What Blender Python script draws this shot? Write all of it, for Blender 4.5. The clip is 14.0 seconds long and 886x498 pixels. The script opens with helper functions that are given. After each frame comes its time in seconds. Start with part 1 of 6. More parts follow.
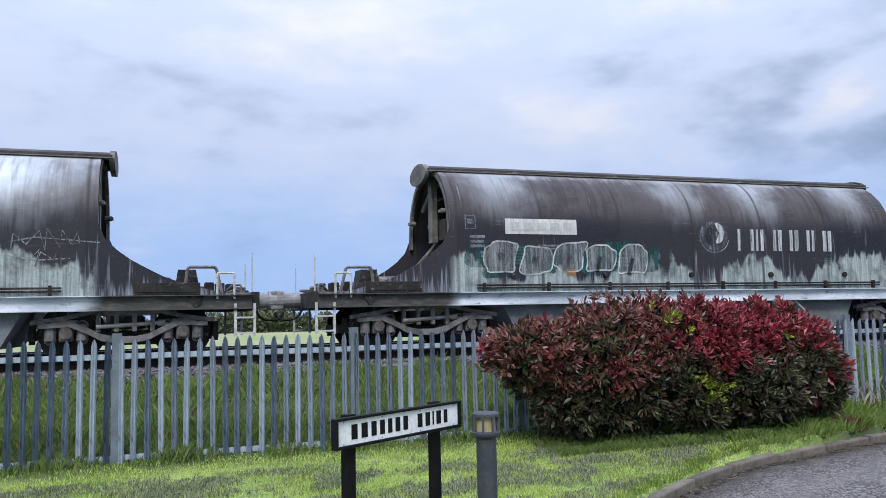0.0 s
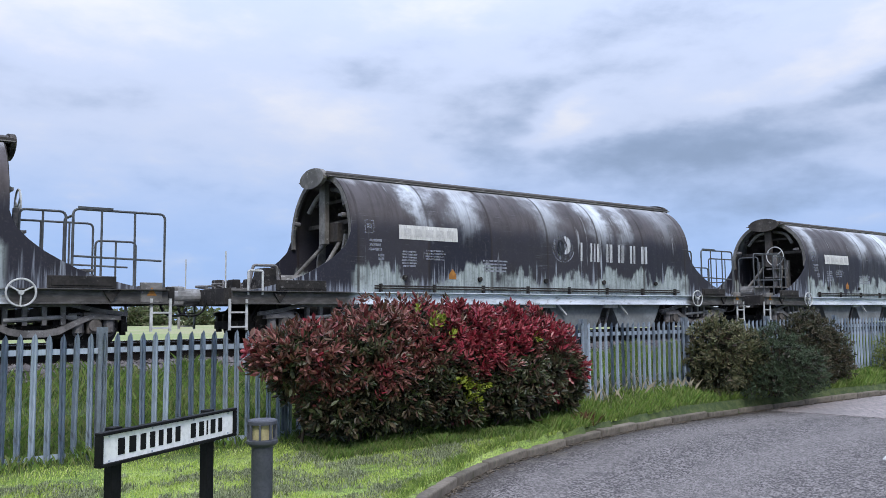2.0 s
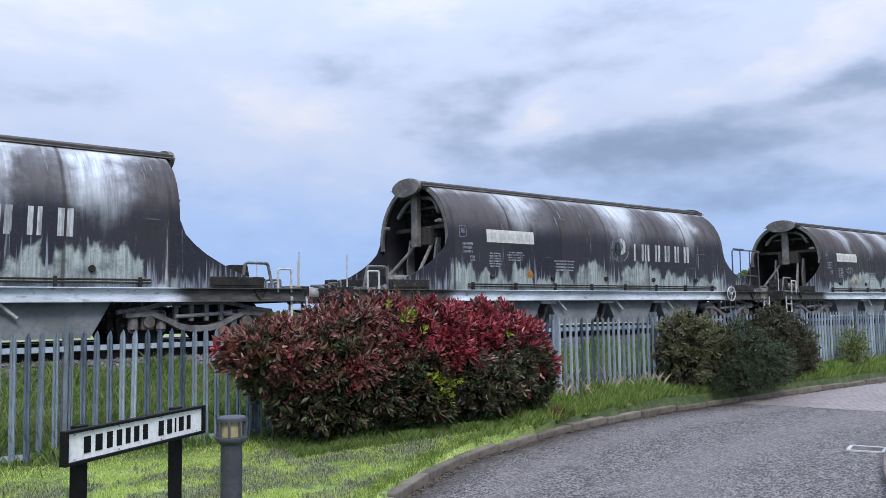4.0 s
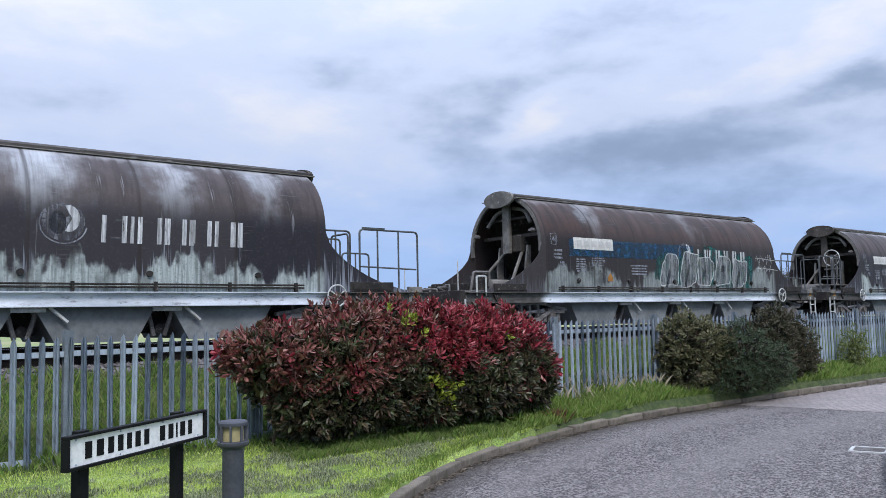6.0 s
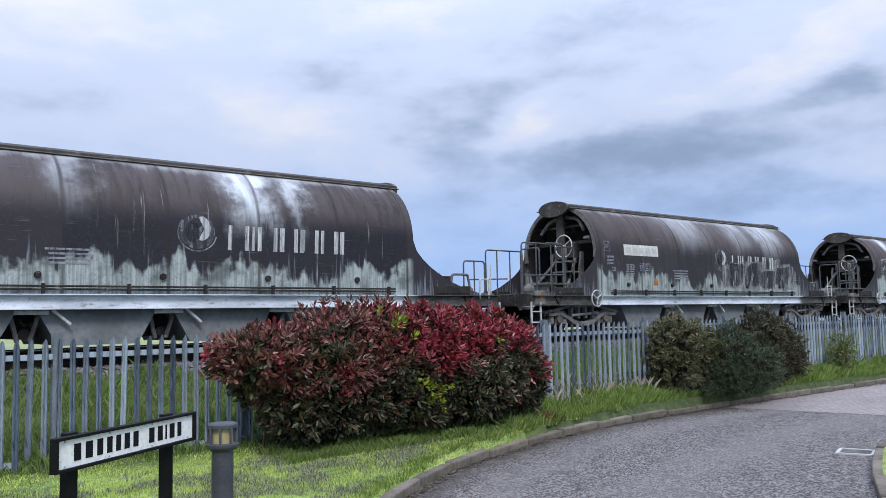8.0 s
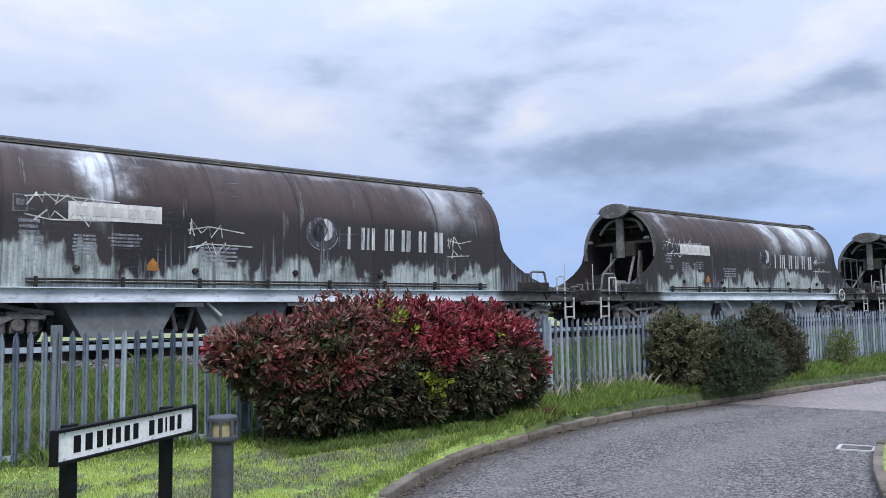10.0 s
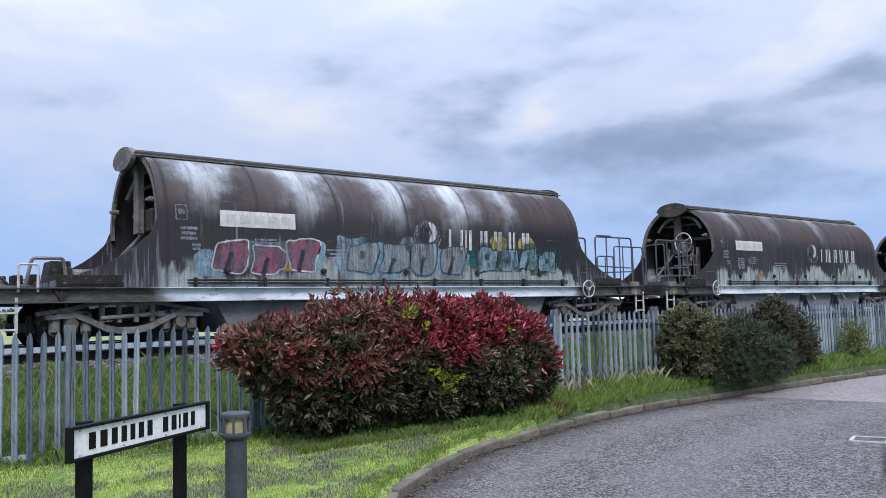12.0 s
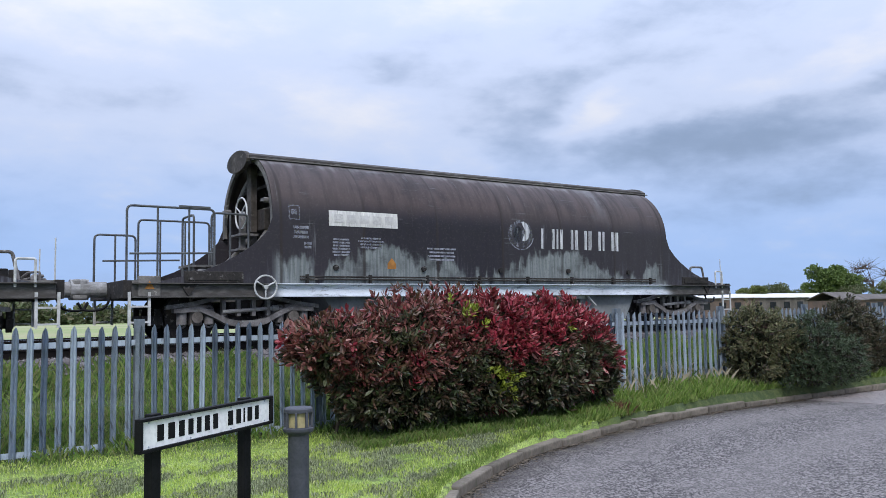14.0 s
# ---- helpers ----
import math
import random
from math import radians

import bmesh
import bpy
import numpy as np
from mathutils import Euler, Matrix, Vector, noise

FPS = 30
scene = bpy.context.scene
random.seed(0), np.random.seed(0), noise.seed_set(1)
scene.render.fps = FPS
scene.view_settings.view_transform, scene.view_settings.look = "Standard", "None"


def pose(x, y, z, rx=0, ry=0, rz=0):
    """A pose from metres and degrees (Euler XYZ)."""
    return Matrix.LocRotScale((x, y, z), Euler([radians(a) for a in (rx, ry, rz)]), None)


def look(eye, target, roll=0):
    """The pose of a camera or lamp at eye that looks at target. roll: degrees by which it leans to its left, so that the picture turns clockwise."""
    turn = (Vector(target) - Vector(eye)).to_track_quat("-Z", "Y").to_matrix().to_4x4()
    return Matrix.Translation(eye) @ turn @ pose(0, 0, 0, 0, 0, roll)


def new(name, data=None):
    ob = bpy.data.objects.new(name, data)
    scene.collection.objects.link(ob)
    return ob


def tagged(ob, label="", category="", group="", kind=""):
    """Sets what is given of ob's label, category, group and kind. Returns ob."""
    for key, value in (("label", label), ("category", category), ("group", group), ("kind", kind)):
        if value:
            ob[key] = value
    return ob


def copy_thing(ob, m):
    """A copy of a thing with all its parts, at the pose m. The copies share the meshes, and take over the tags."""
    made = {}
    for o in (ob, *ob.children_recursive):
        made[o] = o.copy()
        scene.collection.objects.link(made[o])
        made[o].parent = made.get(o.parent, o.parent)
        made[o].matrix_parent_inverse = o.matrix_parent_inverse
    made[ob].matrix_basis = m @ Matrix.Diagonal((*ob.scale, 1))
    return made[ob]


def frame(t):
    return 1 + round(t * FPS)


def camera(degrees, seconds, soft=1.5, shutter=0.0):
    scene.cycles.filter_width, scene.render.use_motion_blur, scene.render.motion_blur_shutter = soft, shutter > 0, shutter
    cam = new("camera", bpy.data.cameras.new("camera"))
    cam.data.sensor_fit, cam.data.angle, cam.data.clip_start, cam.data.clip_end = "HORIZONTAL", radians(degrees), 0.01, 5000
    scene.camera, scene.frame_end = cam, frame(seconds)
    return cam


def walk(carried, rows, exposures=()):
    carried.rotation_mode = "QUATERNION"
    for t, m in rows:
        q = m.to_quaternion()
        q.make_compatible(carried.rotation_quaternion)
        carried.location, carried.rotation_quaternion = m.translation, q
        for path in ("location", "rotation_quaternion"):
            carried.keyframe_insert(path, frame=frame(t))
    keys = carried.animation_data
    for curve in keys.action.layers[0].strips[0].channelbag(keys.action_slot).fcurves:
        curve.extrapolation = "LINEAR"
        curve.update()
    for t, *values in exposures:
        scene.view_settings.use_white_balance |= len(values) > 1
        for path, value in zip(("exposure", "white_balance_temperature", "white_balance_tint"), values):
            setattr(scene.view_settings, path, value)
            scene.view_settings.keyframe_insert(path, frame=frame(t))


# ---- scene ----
cam = camera(57.30, 14.0, 0.55)
PATH = [
    (0, pose(0.194, -0.252, 1.698, 95.10, 1.28, -18.50)),
    (0.5, pose(0.107, -0.144, 1.719, 94.86, 1.07, -24.78)),
    (1, pose(0.057, -0.039, 1.724, 94.88, 0.94, -30.12)),
    (1.5, pose(-0.026, -0.002, 1.720, 94.98, 1.01, -33.85)),
    (2, pose(-0.021, 0.014, 1.740, 94.72, 0.53, -36.45)),
    (2.5, pose(-0.011, 0.012, 1.729, 94.57, 0.63, -37.87)),
    (3, pose(-0.006, -0.003, 1.719, 94.51, 0.85, -38.52)),
    (5.5, pose(-0.022, 0.016, 1.739, 94.50, 0.99, -38.17)),
    (6, pose(-0.014, 0.021, 1.727, 94.68, 1.19, -38.43)),
    (6.5, pose(-0.015, 0.011, 1.735, 94.76, 1.26, -38.72)),
    (7, pose(-0.022, -0.005, 1.730, 94.89, 1.40, -38.97)),
    (9.5, pose(-0.024, 0.004, 1.712, 94.70, 0.78, -39.14)),
    (10, pose(-0.018, 0.030, 1.705, 94.58, 0.92, -39.14)),
    (10.5, pose(-0.016, 0.040, 1.693, 94.49, 1.17, -39.13)),
    (11, pose(-0.022, 0.030, 1.689, 94.36, 1.40, -38.95)),
    (11.5, pose(-0.027, 0.021, 1.682, 94.35, 1.55, -38.68)),
    (12, pose(-0.029, 0.025, 1.684, 94.41, 1.56, -38.45)),
    (12.5, pose(-0.019, 0.033, 1.686, 94.51, 1.54, -38.16)),
    (13, pose(-0.024, 0.037, 1.682, 94.63, 1.54, -37.89)),
    (13.5, pose(-0.019, 0.047, 1.676, 94.60, 1.42, -36.65)),
    (14, pose(-0.021, 0.062, 1.686, 94.33, 1.04, -34.29)),
]
walk(cam, PATH)

# ---------------------------------------------------------------- light
world = bpy.data.worlds.new("overcast_sky")
scene.world = world
world.use_nodes = True


class Graph:
    """Short hand for node trees."""

    def __init__(self, tree):
        self.t = tree
        tree.nodes.clear()

    def put(self, v, sock):
        if isinstance(v, bpy.types.NodeSocket):
            self.t.links.new(v, sock)
        elif v is not None:
            sock.default_value = v

    def node(self, kind, **ins):
        n = self.t.nodes.new(kind)
        for k, v in ins.items():
            key = int(k[1:]) if k[0] == "i" and k[1:].isdigit() else k.replace("_", " ")
            self.put(v, n.inputs[key])
        return n

    def math(self, op, a, b=None, c=None, clamp=False):
        n = self.t.nodes.new("ShaderNodeMath")
        n.operation, n.use_clamp = op, clamp
        for i, v in enumerate((a, b, c)):
            self.put(v, n.inputs[i])
        return n.outputs[0]

    def mix(self, f, a, b, mode="MIX"):
        n = self.t.nodes.new("ShaderNodeMix")
        n.data_type, n.blend_type, n.clamp_factor = "RGBA", mode, True
        self.put(f, n.inputs[0])
        for i, v in ((6, a), (7, b)):
            self.put((*v, 1) if isinstance(v, tuple) and len(v) == 3 else v, n.inputs[i])
        return n.outputs[2]

    def step(self, v, lo, hi, a=0.0, b=1.0):
        n = self.t.nodes.new("ShaderNodeMapRange")
        n.interpolation_type = "SMOOTHSTEP"
        for i, q in enumerate((v, lo, hi, a, b)):
            self.put(q, n.inputs[i])
        return n.outputs[0]

    def noise(self, vec, scale, detail=4.0, rough=0.55):
        return self.node("ShaderNodeTexNoise", Vector=vec, Scale=scale, Detail=detail, Roughness=rough).outputs[0]

    def combine(self, x, y, z):
        return self.node("ShaderNodeCombineXYZ", i0=x, i1=y, i2=z).outputs[0]

    def split(self, v):
        return self.node("ShaderNodeSeparateXYZ", i0=v).outputs


# cloud masses: azimuth, height, half width, half height (degrees), tilt, strength; dark ones below nought
CLOUDS = [(54, 11.0, 10, 2.3, 3, -0.85), (41, 12.5, 3.2, 1.8, 30, -0.55), (47, 16.2, 7, 1.3, 12, -0.45), (64.5, 14.2, 3.6, 1.0, 4, -0.75), (60, 7.5, 9, 1.2, 3, -0.45), (33, 16.5, 5, 1.2, -8, -0.35),
          (45, 13.6, 4.0, 1.3, 22, 0.75), (66, 17.0, 5, 1.6, 25, 0.6), (27, 14.0, 7, 2.6, -6, 0.45), (58, 14.6, 7, 0.9, 8, 0.4), (12, 20, 9, 3.0, 5, 0.5), (2, 16, 7, 1.6, -10, -0.4), (16, 14.2, 6, 1.1, 6, -0.3), (52, 20, 9, 1.4, 5, -0.3), (72, 9, 6, 1.5, 8, 0.4), (38, 21.5, 7, 1.2, 10, 0.45)]


def sky():
    g = Graph(world.node_tree)
    d = g.node("ShaderNodeTexCoord").outputs["Generated"]
    x, y, z = g.split(d)
    az = g.math("MULTIPLY", g.math("ARCTAN2", x, y), 57.2958)
    el = g.math("MULTIPLY", g.math("ARCSINE", z), 57.2958)
    warp = g.combine(g.math("MULTIPLY", az, 0.10), g.math("MULTIPLY", el, 0.26), 0.0)
    w1, w2 = g.noise(warp, 1.0, 4.0, 0.5), g.noise(g.node("ShaderNodeMapping", Vector=warp, Location=(9.1, 4.2, 0)).outputs[0], 1.0, 6.0, 0.55)
    fine = g.noise(g.node("ShaderNodeMapping", Vector=warp, Location=(2.1, 8.2, 0), Rotation=(0, 0, radians(12))).outputs[0], 1.5, 5.0, 0.5)
    waz = g.math("ADD", az, g.math("MULTIPLY_ADD", w1, 14.0, -7.0))
    wel = g.math("ADD", el, g.math("MULTIPLY_ADD", w2, 3.6, -1.8))
    puff = g.noise(g.node("ShaderNodeMapping", Vector=warp, Location=(5.7, 1.3, 0), Rotation=(0, 0, radians(20)), Scale=(1.0, 0.8, 1.0)).outputs[0], 3.2, 7.0, 0.58)
    total = g.math("MULTIPLY_ADD", fine, 1.0, g.math("MULTIPLY_ADD", puff, 0.6, -0.80))
    for a, e, ra, re_, tilt, s in CLOUDS:
        c, n = math.cos(radians(tilt)), math.sin(radians(tilt))
        da, de = g.math("SUBTRACT", waz, a), g.math("SUBTRACT", wel, e)
        u = g.math("DIVIDE", g.math("ADD", g.math("MULTIPLY", da, c), g.math("MULTIPLY", de, n)), ra)
        v = g.math("DIVIDE", g.math("SUBTRACT", g.math("MULTIPLY", de, c), g.math("MULTIPLY", da, n)), re_)
        r2 = g.math("ADD", g.math("MULTIPLY", u, u), g.math("MULTIPLY", v, v))
        total = g.math("MULTIPLY_ADD", g.math("EXPONENT", g.math("MULTIPLY", r2, -0.8)), s, total)
    # clear blue low over the fields, pale veil higher up
    veil = g.step(g.math("ADD", el, g.math("MULTIPLY_ADD", total, 4.0, g.math("MULTIPLY", az, 0.02))), 3.5, 14.0)
    c = g.mix(veil, (0.40, 0.59, 1.0), (0.60, 0.69, 0.92))
    c = g.mix(g.step(total, 0.0, 0.85), c, (0.80, 0.82, 0.91))
    c = g.mix(g.step(total, 0.05, -0.95, 0.0, 0.95), c, (0.27, 0.36, 0.54))
    n = g.node("ShaderNodeTexSky")
    n.sky_type, n.sun_disc, n.sun_elevation, n.sun_rotation = "NISHITA", False, radians(46), radians(205)
    clear = g.mix(1.0, n.outputs[0], (0.10, 0.10, 0.10), "MULTIPLY")
    c = g.mix(0.94, clear, c)
    # an overcast sky grows brighter towards the zenith
    b = g.node("ShaderNodeBackground", Color=c, Strength=g.math("MULTIPLY_ADD", g.math("MULTIPLY", z, z), 2.3, 0.93))
    g.t.links.new(b.outputs[0], g.node("ShaderNodeOutputWorld").inputs[0])


sky()
sun = new("sun", bpy.data.lights.new("sun", "SUN"))
sun.data.energy, sun.data.angle, sun.data.color = 2.2, radians(16), (1.0, 0.96, 0.9)
sun.matrix_world = look((-25, -52, 60), (0, 0, 0))

# ---------------------------------------------------------------- materials


def material(name, base, other=None, rough=0.75, metal=0.0, scale=6.0, bump=0.15, stretch=(1, 1, 1), spots=None, fine=8.0, vary=0.0, gloss=0.25, worn=0.0):
    """A surface with two scales of colour change, fine relief and, if given, spots of a third colour; worn: how much of a thin coat has washed off in runs."""
    m = bpy.data.materials.new(name)
    m.use_nodes = True
    g = Graph(m.node_tree)
    co = g.node("ShaderNodeTexCoord").outputs["Object"]
    co = g.node("ShaderNodeMapping", Vector=co, Scale=stretch).outputs[0]
    other = other or tuple(v * 0.6 for v in base)
    n1, n2 = g.noise(co, scale, 5.0, 0.6), g.noise(co, scale * fine, 4.0, 0.6)
    c = g.mix(g.step(n1, 0.35, 0.65), base, other)
    c = g.mix(g.step(n2, 0.4, 0.75, 0.0, 0.45), c, tuple(v * 0.55 for v in base))
    if spots:
        c = g.mix(g.step(g.noise(co, scale * 2.7, 6.0, 0.7), 0.56, 0.68), c, spots)
    if vary:
        r = g.node("ShaderNodeObjectInfo").outputs["Random"]
        c = g.mix(1.0, c, g.node("ShaderNodeCombineColor", i0=g.math("MULTIPLY_ADD", r, vary, 1 - vary / 2), i1=g.math("MULTIPLY_ADD", r, vary, 1 - vary / 2),
                                 i2=g.math("MULTIPLY_ADD", r, vary, 1 - vary / 2)).outputs[0], "MULTIPLY")
    b = g.node("ShaderNodeBsdfPrincipled", Base_Color=c, Roughness=g.step(n2, 0.3, 0.7, rough - 0.08, min(1.0, rough + 0.08)), Metallic=metal, Specular_IOR_Level=gloss)
    h = g.node("ShaderNodeBump", Strength=bump, Distance=0.02, Height=g.math("ADD", n1, g.math("MULTIPLY", n2, 0.4)))
    g.t.links.new(h.outputs[0], b.inputs["Normal"])
    if worn:
        q = g.node("ShaderNodeMapping", Vector=co, Scale=(7, 1, 1.1)).outputs[0]
        left = g.math("MULTIPLY", g.step(g.noise(q, 1.0, 5.0, 0.65), 0.36, 0.62, 1.0, 1.0 - worn), g.step(g.noise(co, 9.0, 5.0, 0.7), 0.45, 0.72, 1.0, 1.0 - 0.7 * worn))
        mx = g.node("ShaderNodeMixShader", i0=left)
        g.t.links.new(g.node("ShaderNodeBsdfTransparent").outputs[0], mx.inputs[1]), g.t.links.new(b.outputs[0], mx.inputs[2])
        g.t.links.new(mx.outputs[0], g.node("ShaderNodeOutputMaterial").inputs[0])
        return m
    g.t.links.new(b.outputs[0], g.node("ShaderNodeOutputMaterial").inputs[0])
    return m


def leaf_material(name, colours, rough=0.45):
    """Leaves: each island takes one of the colours."""
    m = bpy.data.materials.new(name)
    m.use_nodes = True
    g = Graph(m.node_tree)
    r = g.node("ShaderNodeNewGeometry").outputs["Random Per Island"]
    pos = g.node("ShaderNodeNewGeometry").outputs["Position"]

    def ramp(cols):
        n = g.node("ShaderNodeValToRGB", i0=r)
        e = n.color_ramp.elements
        while len(e) < len(cols):
            e.new(0.5)
        for i, c in enumerate(cols):
            e[i].position, e[i].color = i / max(1, len(cols) - 1), (*c, 1)
        return n.outputs[0]
    c = ramp(colours)
    c = g.mix(g.step(g.noise(pos, 2.2), 0.4, 0.7, 0.0, 0.2), c, (0.02, 0.025, 0.012))
    b = g.node("ShaderNodeBsdfPrincipled", Base_Color=c, Roughness=rough, Specular_IOR_Level=0.35)
    tr = g.node("ShaderNodeBsdfTranslucent", Color=c)
    mx = g.node("ShaderNodeMixShader", i0=0.14)
    g.t.links.new(b.outputs[0], mx.inputs[1]), g.t.links.new(tr.outputs[0], mx.inputs[2])
    g.t.links.new(mx.outputs[0], g.node("ShaderNodeOutputMaterial").inputs[0])
    return m


def tank_material(name, seed, brown, clay, low, bands):
    """Weathered hopper paint: a grey to brown film over the crown, hazes of white clay (middle, half width, strength)
    under the hood, a darker blue-black flank with rising splashes, a pale scalloped band of clay along the foot."""
    m = bpy.data.materials.new(name)
    m.use_nodes = True
    g = Graph(m.node_tree)
    co = g.node("ShaderNodeTexCoord").outputs["Object"]
    x, y, z = g.split(co)
    xs = g.math("ADD", x, seed * 17.3)
    run = g.noise(g.combine(g.math("MULTIPLY", xs, 5.5), y, g.math("MULTIPLY", z, 0.5)), 1.0, 7.0, 0.62)
    run_fine = g.noise(g.combine(g.math("MULTIPLY", xs, 24.0), y, g.math("MULTIPLY", z, 1.0)), 1.0, 4.0, 0.65)
    blot = g.noise(g.combine(xs, y, z), 1.6, 6.0, 0.62)
    speck = g.noise(g.combine(xs, y, z), 24.0, 4.0, 0.7)
    # crown, and a flank that is darker below an uneven line
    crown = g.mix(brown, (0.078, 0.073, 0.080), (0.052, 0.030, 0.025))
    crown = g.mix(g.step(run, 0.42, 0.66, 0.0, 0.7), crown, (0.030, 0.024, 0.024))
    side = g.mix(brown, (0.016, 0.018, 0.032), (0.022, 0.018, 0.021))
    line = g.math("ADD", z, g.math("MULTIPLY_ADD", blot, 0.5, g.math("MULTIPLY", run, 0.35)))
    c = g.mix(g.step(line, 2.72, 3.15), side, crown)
    c = g.mix(g.step(blot, 0.45, 0.72, 0.0, 0.6), c, (0.016, 0.015, 0.018))
    c = g.mix(g.step(speck, 0.52, 0.75, 0.0, 0.22), c, (0.14, 0.13, 0.135))
    # each rolled plate has weathered in its own way
    plate = g.math("FLOOR", g.math("MULTIPLY", g.math("ADD", x, 5.2), 0.577))
    tone = g.node("ShaderNodeTexWhiteNoise", Vector=g.combine(plate, seed, 0.0))
    c = g.mix(g.math("MULTIPLY", tone.outputs["Value"], 0.22), c, (0.10, 0.088, 0.09))
    # hazes of clay run down from the hood
    haze = None
    wx = g.math("ADD", x, g.math("MULTIPLY_ADD", blot, 1.6, -0.8))
    for xc, hw, st in bands:
        d = g.math("DIVIDE", g.math("SUBTRACT", wx, xc), hw)
        e = g.math("MULTIPLY", g.math("EXPONENT", g.math("MULTIPLY", g.math("MULTIPLY", d, d), -1.0)), st)
        haze = e if haze is None else g.math("MAXIMUM", haze, e)
    if haze is not None:
        fall = g.step(g.math("ADD", z, g.math("MULTIPLY_ADD", run, -1.3, g.math("MULTIPLY", haze, 0.5))), 1.75, 2.85)
        body = g.math("MULTIPLY", fall, g.step(g.math("ADD", run, g.math("MULTIPLY", run_fine, 0.35)), 0.42, 0.82, 0.25, 1.0))
        c = g.mix(g.math("MULTIPLY", g.math("MULTIPLY", haze, body), 1.15, clamp=True), c, (0.56, 0.60, 0.66))
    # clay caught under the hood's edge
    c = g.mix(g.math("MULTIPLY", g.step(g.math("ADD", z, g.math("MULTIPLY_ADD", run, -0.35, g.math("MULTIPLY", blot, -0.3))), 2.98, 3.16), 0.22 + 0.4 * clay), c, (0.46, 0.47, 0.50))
    # narrow runs
    thin = g.math("MULTIPLY", g.step(run, 0.60, 0.70), g.step(run_fine, 0.45, 0.6))
    c = g.mix(g.math("MULTIPLY", thin, 0.12 + 0.28 * clay), c, (0.56, 0.58, 0.63))
    # splashes that rise in spikes from the foot
    tall = g.noise(g.combine(g.math("MULTIPLY", xs, 10.0), 2.0, 0.0), 1.0, 3.0, 0.6)
    group = g.noise(g.combine(g.math("MULTIPLY", xs, 0.7), 5.0, 0.0), 1.0, 2.0, 0.5)
    top = g.math("MULTIPLY_ADD", g.step(tall, 0.40, 0.72), g.step(group, 0.38, 0.62, 0.15, 1.3), 1.22)
    rise = g.step(g.math("SUBTRACT", top, z), 0.0, 0.22)
    fade = g.step(z, 2.55, 1.6, 0.25, 1.0)
    c = g.mix(g.math("MULTIPLY", g.math("MULTIPLY", rise, fade), g.math("MULTIPLY", g.step(run_fine, 0.40, 0.62, 0.1, 1.0), 0.04 + 0.52 * clay)), c, (0.44, 0.48, 0.56))
    # long level scratches
    scratch = g.noise(g.combine(g.math("MULTIPLY", xs, 0.7), y, g.math("MULTIPLY", z, 40.0)), 1.0, 3.0, 0.6)
    c = g.mix(g.math("MULTIPLY", g.step(scratch, 0.60, 0.68), g.step(blot, 0.52, 0.66, 0.0, 0.22)), c, (0.36, 0.37, 0.41))
    # the foot: scallops of clay, thinner where it was washed off
    wave = g.noise(g.combine(g.math("MULTIPLY", xs, 2.2), 3.0, g.math("MULTIPLY", z, 0.6)), 1.0, 3.0, 0.5)
    scallop = g.math("ABSOLUTE", g.math("SUBTRACT", wave, 0.5))
    broad = g.noise(g.combine(g.math("MULTIPLY", xs, 0.45), 8.0, 0.0), 1.0, 2.0, 0.5)
    edge = g.math("ADD", z, g.math("MULTIPLY_ADD", scallop, 2.2, g.math("ADD", g.step(broad, 0.36, 0.62, 0.10, -0.42), g.math("MULTIPLY_ADD", blot, 0.7, g.math("MULTIPLY", run_fine, -0.14)))))
    washed = g.mix(g.step(run_fine, 0.35, 0.68), (0.45, 0.50, 0.50), (0.20, 0.235, 0.23))
    washed = g.mix(g.step(blot, 0.46, 0.68, 0.0, 0.75), washed, (0.060, 0.066, 0.066))
    washed = g.mix(g.step(speck, 0.5, 0.7, 0.0, 0.5), washed, (0.10, 0.11, 0.105))
    inside = g.step(g.math("ABSOLUTE", x), 5.40, 5.22)
    c = g.mix(g.math("MULTIPLY", g.math("MULTIPLY", g.step(edge, 1.80, 1.62), low), inside), c, washed)
    # seams between the rolled plates
    seam = g.math("ABSOLUTE", g.math("SUBTRACT", g.math("FRACT", g.math("MULTIPLY_ADD", g.math("ADD", x, 5.2), 0.577, 0.5)), 0.5))
    c = g.mix(g.math("MULTIPLY", g.step(seam, 0.030, 0.006), g.step(run, 0.3, 0.6, 0.35, 0.8)), c, (0.028, 0.022, 0.021))
    bs = g.node("ShaderNodeBsdfPrincipled", Base_Color=c, Roughness=g.step(run, 0.3, 0.7, 0.46, 0.66), Specular_IOR_Level=0.22)
    h = g.node("ShaderNodeBump", Strength=0.25, Distance=0.02, Height=g.math("ADD", g.math("MULTIPLY", blot, 0.6), g.math("ADD", g.math("MULTIPLY", run, 0.3), g.step(seam, 0.02, 0.0, 0.0, 0.5))))
    g.t.links.new(h.outputs[0], bs.inputs["Normal"])
    g.t.links.new(bs.outputs[0], g.node("ShaderNodeOutputMaterial").inputs[0])
    return m


